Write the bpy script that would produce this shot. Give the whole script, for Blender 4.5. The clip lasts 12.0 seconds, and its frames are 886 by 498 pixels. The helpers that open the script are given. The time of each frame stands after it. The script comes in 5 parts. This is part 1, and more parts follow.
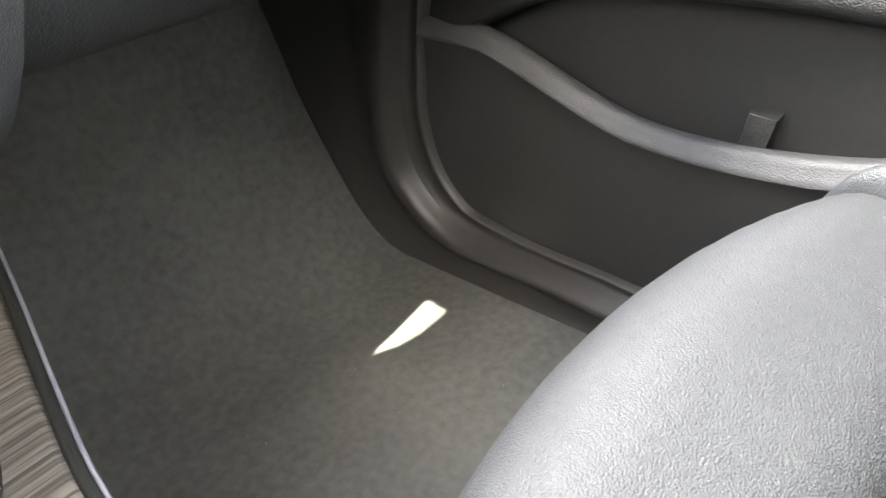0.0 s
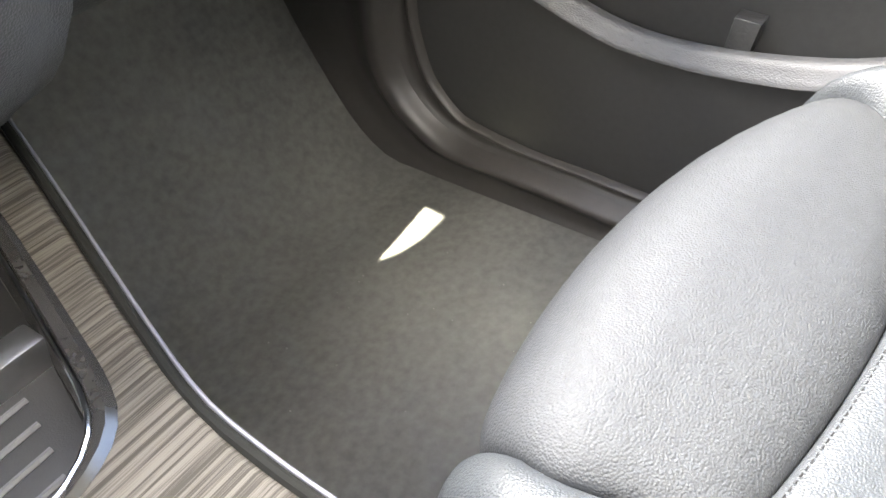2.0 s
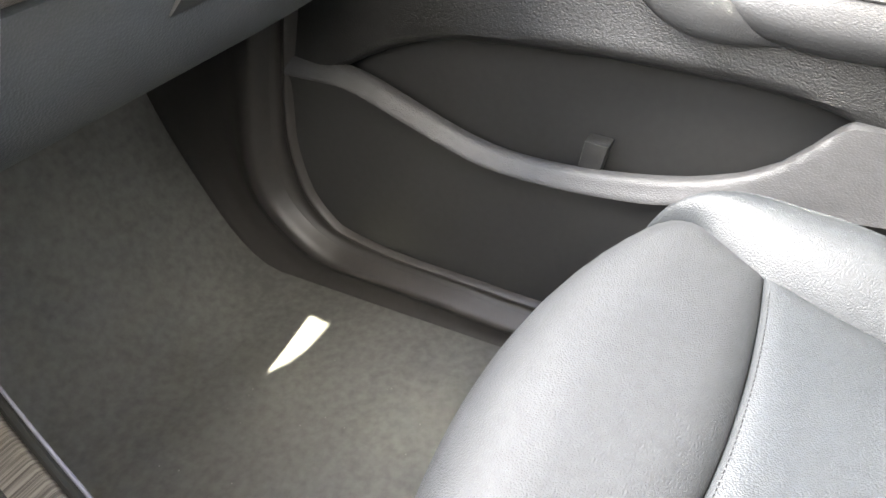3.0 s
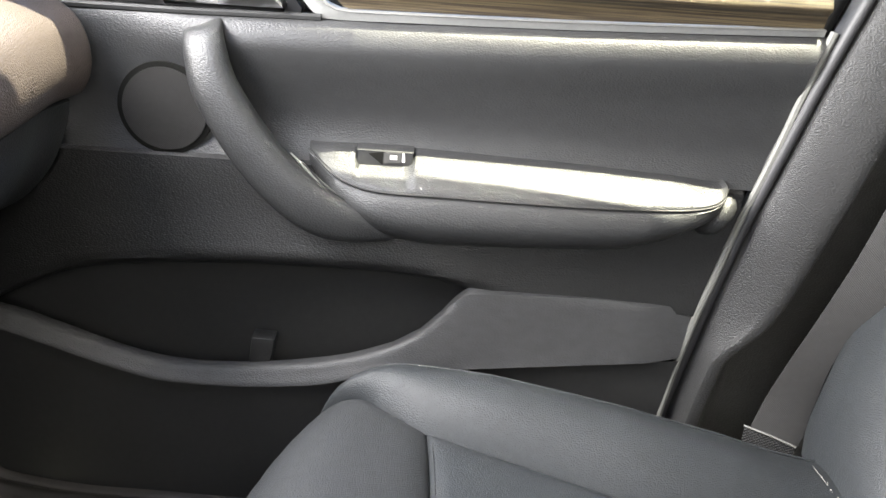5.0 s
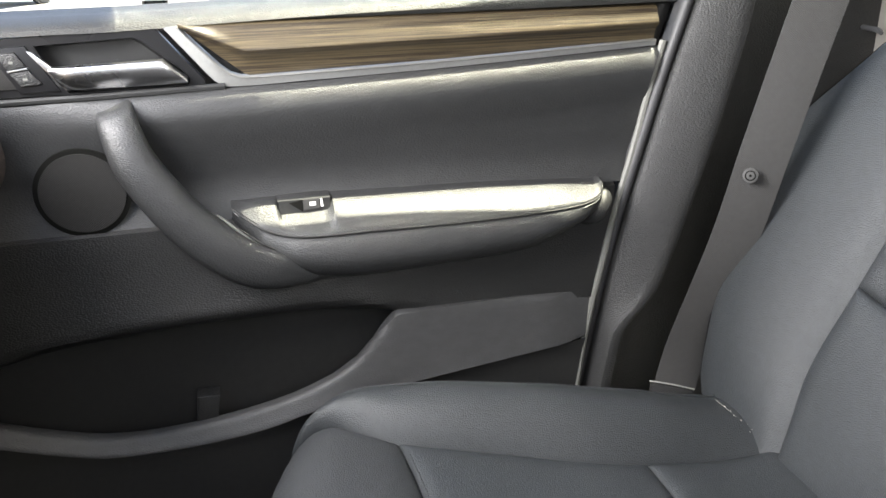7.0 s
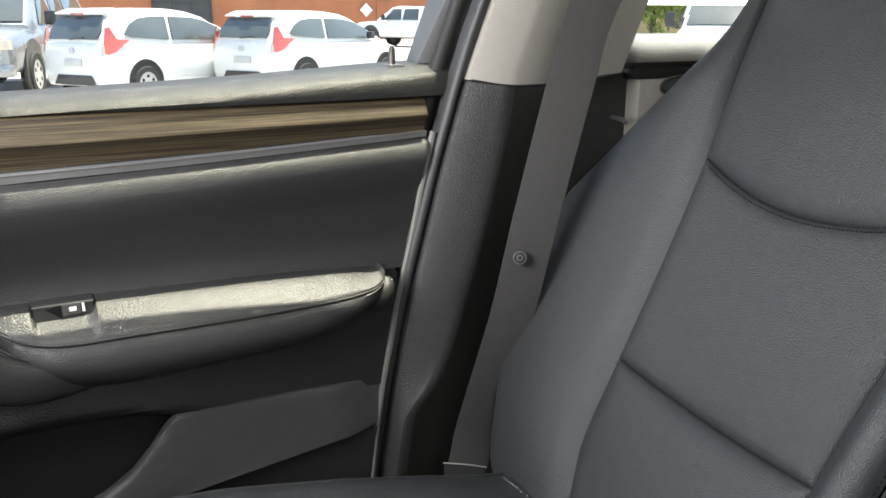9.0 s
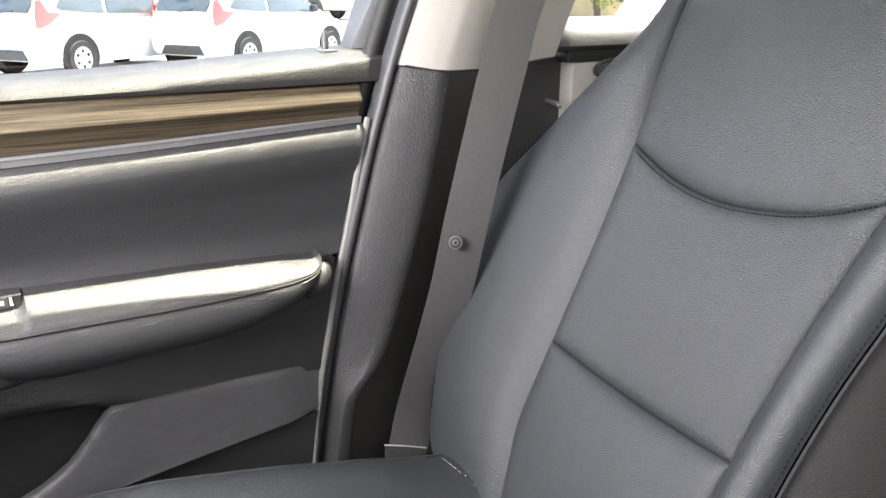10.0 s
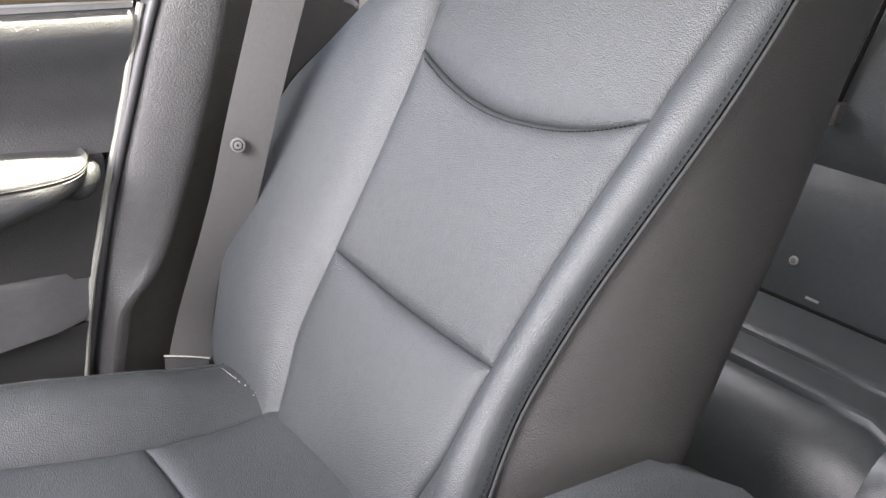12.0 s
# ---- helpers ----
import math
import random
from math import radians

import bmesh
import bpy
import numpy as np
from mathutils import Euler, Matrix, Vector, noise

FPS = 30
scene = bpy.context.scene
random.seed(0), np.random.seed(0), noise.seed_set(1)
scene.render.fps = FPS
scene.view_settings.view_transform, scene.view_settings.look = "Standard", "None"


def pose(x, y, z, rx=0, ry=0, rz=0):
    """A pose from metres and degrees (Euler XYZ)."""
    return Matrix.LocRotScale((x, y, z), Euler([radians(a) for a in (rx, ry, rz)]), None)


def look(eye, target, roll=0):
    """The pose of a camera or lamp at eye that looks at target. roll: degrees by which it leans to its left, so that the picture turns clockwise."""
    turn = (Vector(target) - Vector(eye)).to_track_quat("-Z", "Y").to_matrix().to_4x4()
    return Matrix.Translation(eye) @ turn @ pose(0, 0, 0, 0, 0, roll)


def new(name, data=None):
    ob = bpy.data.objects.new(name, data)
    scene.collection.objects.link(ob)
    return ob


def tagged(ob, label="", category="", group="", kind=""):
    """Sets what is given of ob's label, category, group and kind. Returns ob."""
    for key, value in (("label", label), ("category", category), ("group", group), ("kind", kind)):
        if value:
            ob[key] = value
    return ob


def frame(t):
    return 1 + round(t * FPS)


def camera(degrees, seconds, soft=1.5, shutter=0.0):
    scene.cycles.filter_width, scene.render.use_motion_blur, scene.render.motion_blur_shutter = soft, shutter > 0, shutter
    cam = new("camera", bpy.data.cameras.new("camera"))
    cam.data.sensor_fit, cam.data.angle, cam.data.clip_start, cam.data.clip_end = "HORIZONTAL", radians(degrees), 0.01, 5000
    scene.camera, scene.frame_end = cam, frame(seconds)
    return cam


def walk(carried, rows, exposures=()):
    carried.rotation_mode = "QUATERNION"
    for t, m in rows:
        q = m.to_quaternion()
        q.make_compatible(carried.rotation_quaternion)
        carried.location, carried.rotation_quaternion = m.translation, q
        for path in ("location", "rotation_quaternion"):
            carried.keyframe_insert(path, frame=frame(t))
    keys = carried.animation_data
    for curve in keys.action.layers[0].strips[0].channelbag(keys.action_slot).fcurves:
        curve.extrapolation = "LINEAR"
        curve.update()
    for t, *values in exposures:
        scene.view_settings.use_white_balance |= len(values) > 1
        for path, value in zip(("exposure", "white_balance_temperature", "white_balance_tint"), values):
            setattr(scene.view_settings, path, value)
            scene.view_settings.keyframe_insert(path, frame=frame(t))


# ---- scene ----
cam = camera(57.9, 12.0)
PATH = [
    (0, (-0.06, 0.348, 0.695), (1.23, 1.382, -0.43), -1.93),
    (0.3, (-0.062, 0.349, 0.695), (1.156, 1.318, -0.561), -2.22),
    (0.5, (-0.064, 0.35, 0.696), (1.135, 1.289, -0.6), -1.84),
    (1, (-0.064, 0.351, 0.701), (1.127, 1.262, -0.622), -1.2),
    (1.5, (-0.089, 0.355, 0.713), (1.102, 1.258, -0.615), -0.9),
    (2, (-0.105, 0.356, 0.737), (1.093, 1.25, -0.592), -3.2),
    (2.3, (-0.108, 0.358, 0.741), (1.116, 1.213, -0.592), -3.4),
    (2.5, (-0.11, 0.353, 0.747), (1.147, 1.142, -0.594), -1.8),
    (2.8, (-0.126, 0.355, 0.776), (1.242, 1.049, -0.507), 0.70),
    (3, (-0.134, 0.365, 0.803), (1.338, 1.033, -0.375), 1.67),
    (3.3, (-0.131, 0.357, 0.829), (1.462, 0.845, -0.279), 2.51),
    (3.6, (-0.142, 0.354, 0.858), (1.536, 0.677, -0.182), 2.5),
    (5.5, (-0.211, 0.366, 0.897), (1.633, 0.249, 0.132), 3.8),
    (6, (-0.234, 0.407, 0.942), (1.61, 0.294, 0.177), -0.4),
    (6.5, (-0.245, 0.472, 0.924), (1.583, 0.219, 0.155), -1.4),
    (7, (-0.268, 0.473, 0.914), (1.538, 0.017, 0.187), -1.3),
    (7.1, (-0.28, 0.443, 0.913), (1.543, 0.026, 0.204), -2.4),
    (8.8, (-0.283, 0.426, 0.931), (1.443, -0.419, 0.379), 0.0),
    (9, (-0.276, 0.424, 0.933), (1.422, -0.474, 0.376), 0.1),
    (9.5, (-0.28, 0.428, 0.932), (1.367, -0.564, 0.379), 0.8),
    (10, (-0.289, 0.411, 0.95), (1.33, -0.588, 0.333), 0.3),
    (10.5, (-0.292, 0.38, 0.948), (1.24, -0.722, 0.286), 1.3),
    (11, (-0.29, 0.374, 0.956), (1.161, -0.791, 0.22), 2.4),
    (11.5, (-0.283, 0.357, 0.938), (1.044, -0.906, 0.136), 5.0),
    (12, (-0.305, 0.352, 0.943), (0.987, -0.944, 0.137), 6.4),
]
walk(cam, [(t, look(e, a, r)) for t, e, a, r in PATH],
     [(t, stops + 2.25, 7300 if t < 4 else 6950, 12 if t < 10 else 18) for t, stops in
      ((0.0, 2.75), (1.0, 2.85), (2.3, 2.95), (3.2, 2.8), (3.7, 2.55), (5.3, 1.0), (6.0, 0.98), (6.25, 0.72), (6.6, 0.6), (7.2, 0.6), (8.8, -0.4), (9.0, -0.3), (9.6, 0.4), (10.2, 0.78), (11.0, 1.18), (12.0, 1.45))])

# ---- world and sun ----
SUN = Vector((0.05, -0.27, 1.0)).normalized()
world = bpy.data.worlds.new("world")
scene.world = world
world.use_nodes = True
sky = world.node_tree.nodes.new("ShaderNodeTexSky")
sky.sky_type = "NISHITA"
sky.sun_disc = False
sky.sun_elevation = math.asin(SUN.z)
sky.sun_rotation = math.atan2(SUN.x, SUN.y)
world.node_tree.links.new(sky.outputs[0], world.node_tree.nodes["Background"].inputs[0])
world.node_tree.nodes["Background"].inputs[1].default_value = 0.10
sun = new("sun", bpy.data.lights.new("sun", "SUN"))
sun.data.energy = 3.0
sun.data.angle = radians(0.5)
sun.data.color = (0.98, 1.0, 0.82)
sun.matrix_world = Matrix.Translation((0, 0, 8)) @ SUN.to_track_quat("Z", "Y").to_matrix().to_4x4()


def window_light(name, eye, target, width, height, watts):
    """Sky light that comes in through one of the car's openings."""
    ob = new(name, bpy.data.lights.new(name, "AREA"))
    ob.data.shape, ob.data.size, ob.data.size_y, ob.data.energy = "RECTANGLE", width, height, watts
    ob.data.color = (0.96, 0.98, 1.0)
    ob.matrix_world = look(eye, target)
    return ob


window_light("windscreen_light", (0.30, 1.06, 1.10), (0.32, -0.2, 0.66), 0.70, 0.70, 8.5)
window_light("driver_window_light", (-0.77, 0.15, 1.05), (0.20, -0.60, 0.92), 1.0, 0.34, 2.2)
window_light("rear_window_light", (0.72, -1.00, 1.08), (-0.20, -0.75, 0.45), 0.9, 0.30, 1.0)

# ---- materials ----
def material(name, base, rough=0.5, metal=0.0, vary=0.12, spread=6.0, grain=0.0, cells=0.0, fine=0.0, fine_scale=900.0,
             stretch=(1, 1, 1), coat=0.0, spec=0.5):
    """A surface: colour that varies at two scales, leather cells or fine noise as relief."""
    m = bpy.data.materials.new(name)
    m.use_nodes = True
    nt = m.node_tree
    n, ln = nt.nodes, nt.links
    b = n["Principled BSDF"]
    b.inputs["Metallic"].default_value = metal
    b.inputs["Specular IOR Level"].default_value = spec
    b.inputs["Coat Weight"].default_value = coat
    b.inputs["Coat Roughness"].default_value = 0.08
    co = n.new("ShaderNodeTexCoord")
    mp = n.new("ShaderNodeMapping")
    mp.inputs["Scale"].default_value = stretch
    ln.new(co.outputs["Object"], mp.inputs[0])
    big, small = n.new("ShaderNodeTexNoise"), n.new("ShaderNodeTexNoise")
    big.inputs["Scale"].default_value, big.inputs["Detail"].default_value = spread, 4
    small.inputs["Scale"].default_value, small.inputs["Detail"].default_value = spread * 22, 3
    for t in (big, small):
        ln.new(mp.outputs[0], t.inputs["Vector"])
    add = n.new("ShaderNodeMath")
    add.operation = "ADD"
    ln.new(big.outputs[0], add.inputs[0])
    ln.new(small.outputs[0], add.inputs[1])
    rng = n.new("ShaderNodeMapRange")
    rng.inputs[1].default_value, rng.inputs[2].default_value = 0.7, 1.3
    rng.inputs[3].default_value, rng.inputs[4].default_value = 1 - vary, 1 + vary
    ln.new(add.outputs[0], rng.inputs[0])
    mul = n.new("ShaderNodeVectorMath")
    mul.operation = "SCALE"
    mul.inputs[0].default_value = base
    ln.new(rng.outputs[0], mul.inputs["Scale"])
    ln.new(mul.outputs[0], b.inputs["Base Color"])
    rr = n.new("ShaderNodeMapRange")
    rr.inputs[1].default_value, rr.inputs[2].default_value = 0.3, 0.7
    rr.inputs[3].default_value, rr.inputs[4].default_value = max(0.02, rough - 0.06), min(1, rough + 0.06)
    ln.new(big.outputs[0], rr.inputs[0])
    ln.new(rr.outputs[0], b.inputs["Roughness"])
    last = None
    if cells:
        vo = n.new("ShaderNodeTexVoronoi")
        vo.feature = "F1"
        vo.inputs["Scale"].default_value = cells
        wob = n.new("ShaderNodeTexNoise")
        wob.inputs["Scale"].default_value = cells * 0.4
        wadd = n.new("ShaderNodeVectorMath")
        wadd.operation = "MULTIPLY_ADD"
        wadd.inputs[1].default_value = (0.25 / cells,) * 3
        ln.new(wob.outputs["Color"], wadd.inputs[0])
        ln.new(mp.outputs[0], wadd.inputs[2])
        ln.new(wadd.outputs[0], vo.inputs["Vector"])
        last = n.new("ShaderNodeBump")
        last.inputs["Strength"].default_value = grain
        last.inputs["Distance"].default_value = 0.45 / cells
        last.invert = True
        ln.new(vo.outputs["Distance"], last.inputs["Height"])
    if fine:
        no = n.new("ShaderNodeTexNoise")
        no.inputs["Scale"].default_value, no.inputs["Detail"].default_value = fine_scale, 3
        ln.new(mp.outputs[0], no.inputs["Vector"])
        bp = n.new("ShaderNodeBump")
        bp.inputs["Strength"].default_value = fine
        bp.inputs["Distance"].default_value = 0.0008
        ln.new(no.outputs[0], bp.inputs["Height"])
        if last:
            ln.new(last.outputs[0], bp.inputs["Normal"])
        last = bp
    if last:
        ln.new(last.outputs[0], b.inputs["Normal"])
    return m


def wood_material(name, light, dark, stretch, coat, rough, spec=0.5):
    """Streaked open-pore wood: the grain runs along the axis with the small stretch."""
    m = bpy.data.materials.new(name)
    m.use_nodes = True
    nt = m.node_tree
    n, ln = nt.nodes, nt.links
    b = n["Principled BSDF"]
    b.inputs["Roughness"].default_value = rough
    b.inputs["Specular IOR Level"].default_value = spec
    b.inputs["Coat Weight"].default_value = coat
    b.inputs["Coat Roughness"].default_value = 0.12
    co, mp = n.new("ShaderNodeTexCoord"), n.new("ShaderNodeMapping")
    mp.inputs["Scale"].default_value = stretch
    ln.new(co.outputs["Object"], mp.inputs[0])
    a, c = n.new("ShaderNodeTexNoise"), n.new("ShaderNodeTexNoise")
    a.inputs["Scale"].default_value, a.inputs["Detail"].default_value, a.inputs["Distortion"].default_value = 1.0, 6, 0.0
    c.inputs["Scale"].default_value, c.inputs["Detail"].default_value = 4.2, 5
    for t in (a, c):
        ln.new(mp.outputs[0], t.inputs["Vector"])
    mix = n.new("ShaderNodeMath")
    mix.operation = "MULTIPLY_ADD"
    mix.inputs[1].default_value = 0.55
    ln.new(c.outputs[0], mix.inputs[0])
    ln.new(a.outputs[0], mix.inputs[2])
    ramp = n.new("ShaderNodeValToRGB")
    ramp.color_ramp.elements[0].position, ramp.color_ramp.elements[0].color = 0.67, (*dark, 1)
    ramp.color_ramp.elements[1].position, ramp.color_ramp.elements[1].color = 0.88, (*light, 1)
    ln.new(mix.outputs[0], ramp.inputs[0])
    ln.new(ramp.outputs[0], b.inputs["Base Color"])
    bp = n.new("ShaderNodeBump")
    bp.inputs["Strength"].default_value, bp.inputs["Distance"].default_value = 0.35, 0.0006
    ln.new(mix.outputs[0], bp.inputs["Height"])
    ln.new(bp.outputs[0], b.inputs["Normal"])
    return m


def weave_material(name, base, across, along, pitch, rough=0.7, depth=0.0006):
    """Fine woven or perforated cloth: two crossed waves."""
    m = material(name, base, rough, vary=0.1)
    nt = m.node_tree
    n, ln = nt.nodes, nt.links
    co = n.new("ShaderNodeTexCoord")
    waves = []
    for axis in (across, along):
        d = n.new("ShaderNodeVectorMath")
        d.operation = "DOT_PRODUCT"
        d.inputs[1].default_value = Vector(axis) * (2 * math.pi / pitch)
        ln.new(co.outputs["Object"], d.inputs[0])
        s = n.new("ShaderNodeMath")
        s.operation = "SINE"
        ln.new(d.outputs["Value"], s.inputs[0])
        waves.append(s)
    pr = n.new("ShaderNodeMath")
    pr.operation = "MULTIPLY"
    ln.new(waves[0].outputs[0], pr.inputs[0])
    ln.new(waves[1].outputs[0], pr.inputs[1])
    bp = n.new("ShaderNodeBump")
    bp.inputs["Strength"].default_value, bp.inputs["Distance"].default_value = 0.6, depth
    ln.new(pr.outputs[0], bp.inputs["Height"])
    ln.new(bp.outputs[0], n["Principled BSDF"].inputs["Normal"])
    return m


def glass_material(name, tint, rough=0.0):
    m = bpy.data.materials.new(name)
    m.use_nodes = True
    b = m.node_tree.nodes["Principled BSDF"]
    b.inputs["Base Color"].default_value = (*tint, 1)
    b.inputs["Roughness"].default_value = rough
    b.inputs["Transmission Weight"].default_value = 1.0
    b.inputs["IOR"].default_value = 1.1
    return m


LEATHER = material("black_leather", (0.037, 0.040, 0.0425), 0.43, vary=0.14, spread=5, grain=1.0, cells=660)
FINE_LEATHER = material("fine_black_leather", (0.039, 0.041, 0.043), 0.58, vary=0.12, spread=5, grain=0.8, cells=680, spec=0.30)
LEATHER_SOFT = material("smooth_black_leather", (0.0335, 0.037, 0.0397), 0.47, vary=0.14, spread=5, grain=0.75, cells=660)
BENCH = material("rear_black_leather", (0.026, 0.029, 0.030), 0.36, vary=0.14, spread=5, grain=0.5, cells=640)
WELT = material("dull_black_leather_welt", (0.024, 0.025, 0.026), 0.7, vary=0.1, spread=20, grain=0.5, cells=700, spec=0.25)
# seat leather darkened and warmed to put in the flank's shade and bounce
FLANK = material("shade_toned_side_leather", (0.021, 0.0201, 0.0192), 0.55, vary=0.12, spread=5, grain=0.6, cells=640, spec=0.3)
VINYL = material("grained_door_vinyl", (0.0315, 0.0320, 0.0325), 0.45, vary=0.12, spread=4, grain=0.6, cells=660, stretch=(1, 0.55, 1))
PLASTIC = material("grained_black_plastic", (0.017, 0.017, 0.0168), 0.42, vary=0.12, spread=4, grain=0.8, cells=660, stretch=(1, 0.55, 1))
PILLAR = material("grained_pillar_plastic", (0.036, 0.036, 0.036), 0.42, vary=0.12, spread=4, grain=1.0, cells=640, stretch=(1, 0.55, 1))
SEAL_TRIM = material("dark_grey_seal_rubber", (0.040, 0.040, 0.042), 0.46, vary=0.1, spread=8, fine=0.1)
RIM_SKIN = material("grey_grained_rim_plastic", (0.060, 0.060, 0.061), 0.46, vary=0.12, spread=4, grain=0.6, cells=660, stretch=(1, 0.55, 1))
DOOR_PANEL = material("dull_door_panel_plastic", (0.028, 0.028, 0.0275), 0.46, vary=0.12, spread=5, fine=0.1)
# dark dash trim; on the glove box its tone stands in for shade
GLOVE = material("dark_shade_toned_dash_trim", (0.034, 0.036, 0.037), 0.55, vary=0.1, spread=4, grain=0.35, cells=420)
SMOOTH = material("smooth_black_plastic", (0.047, 0.044, 0.042), 0.32, vary=0.10, spread=5, fine=0.06)
SILL = material("glossy_sill_plastic", (0.040, 0.037, 0.035), 0.46, vary=0.10, spread=4)
GLOSS = material("satin_black_trim", (0.012, 0.012, 0.013), 0.32, vary=0.08, spread=8, spec=0.28)
# base raised and warmed to put the knee pad's sunlight into the colour
DASH = material("sun_toned_grained_dash_skin", (0.082, 0.064, 0.055), 0.55, vary=0.1, spread=4, grain=0.7, cells=560)
CARPET = material("dark_grey_carpet", (0.115, 0.112, 0.105), 0.95, vary=0.16, spread=3.5, fine=0.8, fine_scale=1500, spec=0.1)
MAT = material("grey_velour_mat", (0.122, 0.122, 0.117), 0.95, vary=0.22, spread=3.5, fine=0.8, fine_scale=1500, spec=0.1)
SILVER = material("satin_silver", (0.55, 0.55, 0.56), 0.3, metal=1.0, vary=0.05, spread=9)
BRUSHED = material("dull_brushed_metal", (0.40, 0.40, 0.39), 0.46, metal=0.7, vary=0.06, spread=9)
BEZEL_GLOSS = material("glossy_black_bezel", (0.02, 0.019, 0.018), 0.22, vary=0.08, spread=9)
DULL_EDGE = material("dull_grey_metal_edge", (0.13, 0.13, 0.145), 0.55, metal=0.5, vary=0.06, spread=9)
CHROME = material("polished_chrome", (0.75, 0.75, 0.76), 0.12, metal=1.0, vary=0.03, spread=9)
RUBBER = material("black_rubber", (0.012, 0.012, 0.012), 0.6, vary=0.15, spread=9, fine=0.2)
SEAL = material("grey_painted_edge", (0.17, 0.17, 0.155), 0.5, vary=0.1, spread=8)
BEIGE = material("light_grey_pillar_plastic", (0.36, 0.34, 0.31), 0.6, vary=0.05, spread=5, fine=0.15)
HEADLINE = material("light_headliner", (0.66, 0.64, 0.61), 0.9, vary=0.06, spread=5, fine=0.4)
WOOD_DOOR = wood_material("brown_streaked_wood", (0.082, 0.061, 0.032), (0.016, 0.010, 0.006), (40, 5, 760), 0.12, 0.48)
WOOD_CONSOLE = wood_material("grey_streaked_wood", (0.070, 0.063, 0.053), (0.022, 0.019, 0.015), (6, 340, 8), 0.0, 0.6, 0.12)
WEBBING = weave_material("grey_belt_webbing", (0.034, 0.033, 0.032), (0.5, 0.8, 0.1), (0.25, 0.1, 0.95), 0.0022, 0.7, 0.0003)
GRILLE = weave_material("speaker_mesh", (0.026, 0.025, 0.024), (0, 1, 0), (0, 0, 1), 0.0026, 0.6, 0.0002)
GRILLE.node_tree.nodes["Principled BSDF"].inputs["Specular IOR Level"].default_value = 0.25
MESH = weave_material("black_mesh_sleeve", (0.012, 0.012, 0.012), (0.7, 0.7, 0), (0, 0, 1), 0.0045, 0.5, 0.0015)
THREAD = material("dark_thread", (0.018, 0.018, 0.02), 0.7, vary=0.1, spread=30)
MATTE = material("matte_black_well", (0.009, 0.009, 0.008), 0.9, vary=0.1, spread=30, spec=0.1)
WHITE_MARK = material("white_print", (0.75, 0.75, 0.75), 0.5, vary=0.03)
GREY_BUTTON = material("grey_plastic_button", (0.075, 0.075, 0.078), 0.5, vary=0.06, spread=30)
SILL_TOP = material("dull_grained_sill_vinyl", (0.026, 0.026, 0.025), 0.5, vary=0.12, spread=4, grain=0.75, cells=620, stretch=(1, 0.55, 1), spec=0.28)
BUTTON = material("dark_grey_button", (0.050, 0.049, 0.048), 0.5, vary=0.06, spread=30)
SWITCH = material("grey_switch_plastic", (0.022, 0.022, 0.021), 0.55, vary=0.08, spread=20, fine=0.1)
GLASS = glass_material("clear_window_glass", (0.97, 0.99, 0.98))
TINTED = glass_material("dark_tinted_glass", (0.06, 0.065, 0.06))


# ---- mesh helpers ----
def finish(name, bm, mat, smooth=True):
    bmesh.ops.recalc_face_normals(bm, faces=bm.faces)
    me = bpy.data.meshes.new(name)
    bm.to_mesh(me)
    bm.free()
    me.materials.append(mat)
    for p in me.polygons:
        p.use_smooth = smooth
    if smooth:
        me.set_sharp_from_angle(angle=radians(42))
    return me


def thing(name, at, label, category, group="", kind=""):
    e = new(name)
    e.empty_display_size = 0.05
    e.location = at
    tagged(e, label, category, group, kind)
    return e


def part(name, bm, mat, parent, label="", smooth=True, local=False):
    """One mesh under a thing or a part. Places are the world's, unless local."""
    ob = new(name, finish(name, bm, mat, smooth))
    ob.parent = parent
    if not local and parent.parent is None:
        ob.matrix_parent_inverse = parent.matrix_basis.inverted()
    if label:
        ob["label"] = label
    return ob


def solo(name, bm, mat, label, category="", group="", kind="", smooth=True):
    return tagged(new(name, finish(name, bm, mat, smooth)), label, category, group, kind)


def crv(points, n, even=True):
    """n points along a smooth curve through the given ones, spread evenly or by its own steps."""
    p = [np.array(q, float) for q in points]
    p = [2 * p[0] - p[1]] + p + [2 * p[-1] - p[-2]]
    fine = []
    for i in range(1, len(p) - 2):
        for k in range(16):
            t = k / 16
            a, b, c, d = p[i - 1], p[i], p[i + 1], p[i + 2]
            fine.append(0.5 * (2 * b + (c - a) * t + (2 * a - 5 * b + 4 * c - d) * t * t + (3 * b - a - 3 * c + d) * t ** 3))
    fine.append(p[-2])
    fine = np.array(fine)
    if not even:
        return [np.array([np.interp(x, range(len(fine)), fine[:, k]) for k in range(fine.shape[1])]) for x in np.linspace(0, len(fine) - 1, n)]
    s = np.concatenate([[0], np.cumsum(np.linalg.norm(np.diff(fine, axis=0), axis=1))])
    return [np.array([np.interp(x, s, fine[:, k]) for k in range(fine.shape[1])]) for x in np.linspace(0, s[-1], n)]


def grid(rows, bm=None, close=False, caps=False):
    """A skin over rows of points; close joins each row to a ring, caps fills the first and last ring."""
    bm = bm or bmesh.new()
    vs = [[bm.verts.new(Vector(p)) for p in r] for r in rows]
    m = len(vs[0])
    for a, b in zip(vs, vs[1:]):
        for i in range(m if close else m - 1):
            j = (i + 1) % m
            bm.faces.new((a[i], a[j], b[j], b[i]))
    if caps:
        bm.faces.new(vs[0])
        bm.faces.new(vs[-1])
    return bm


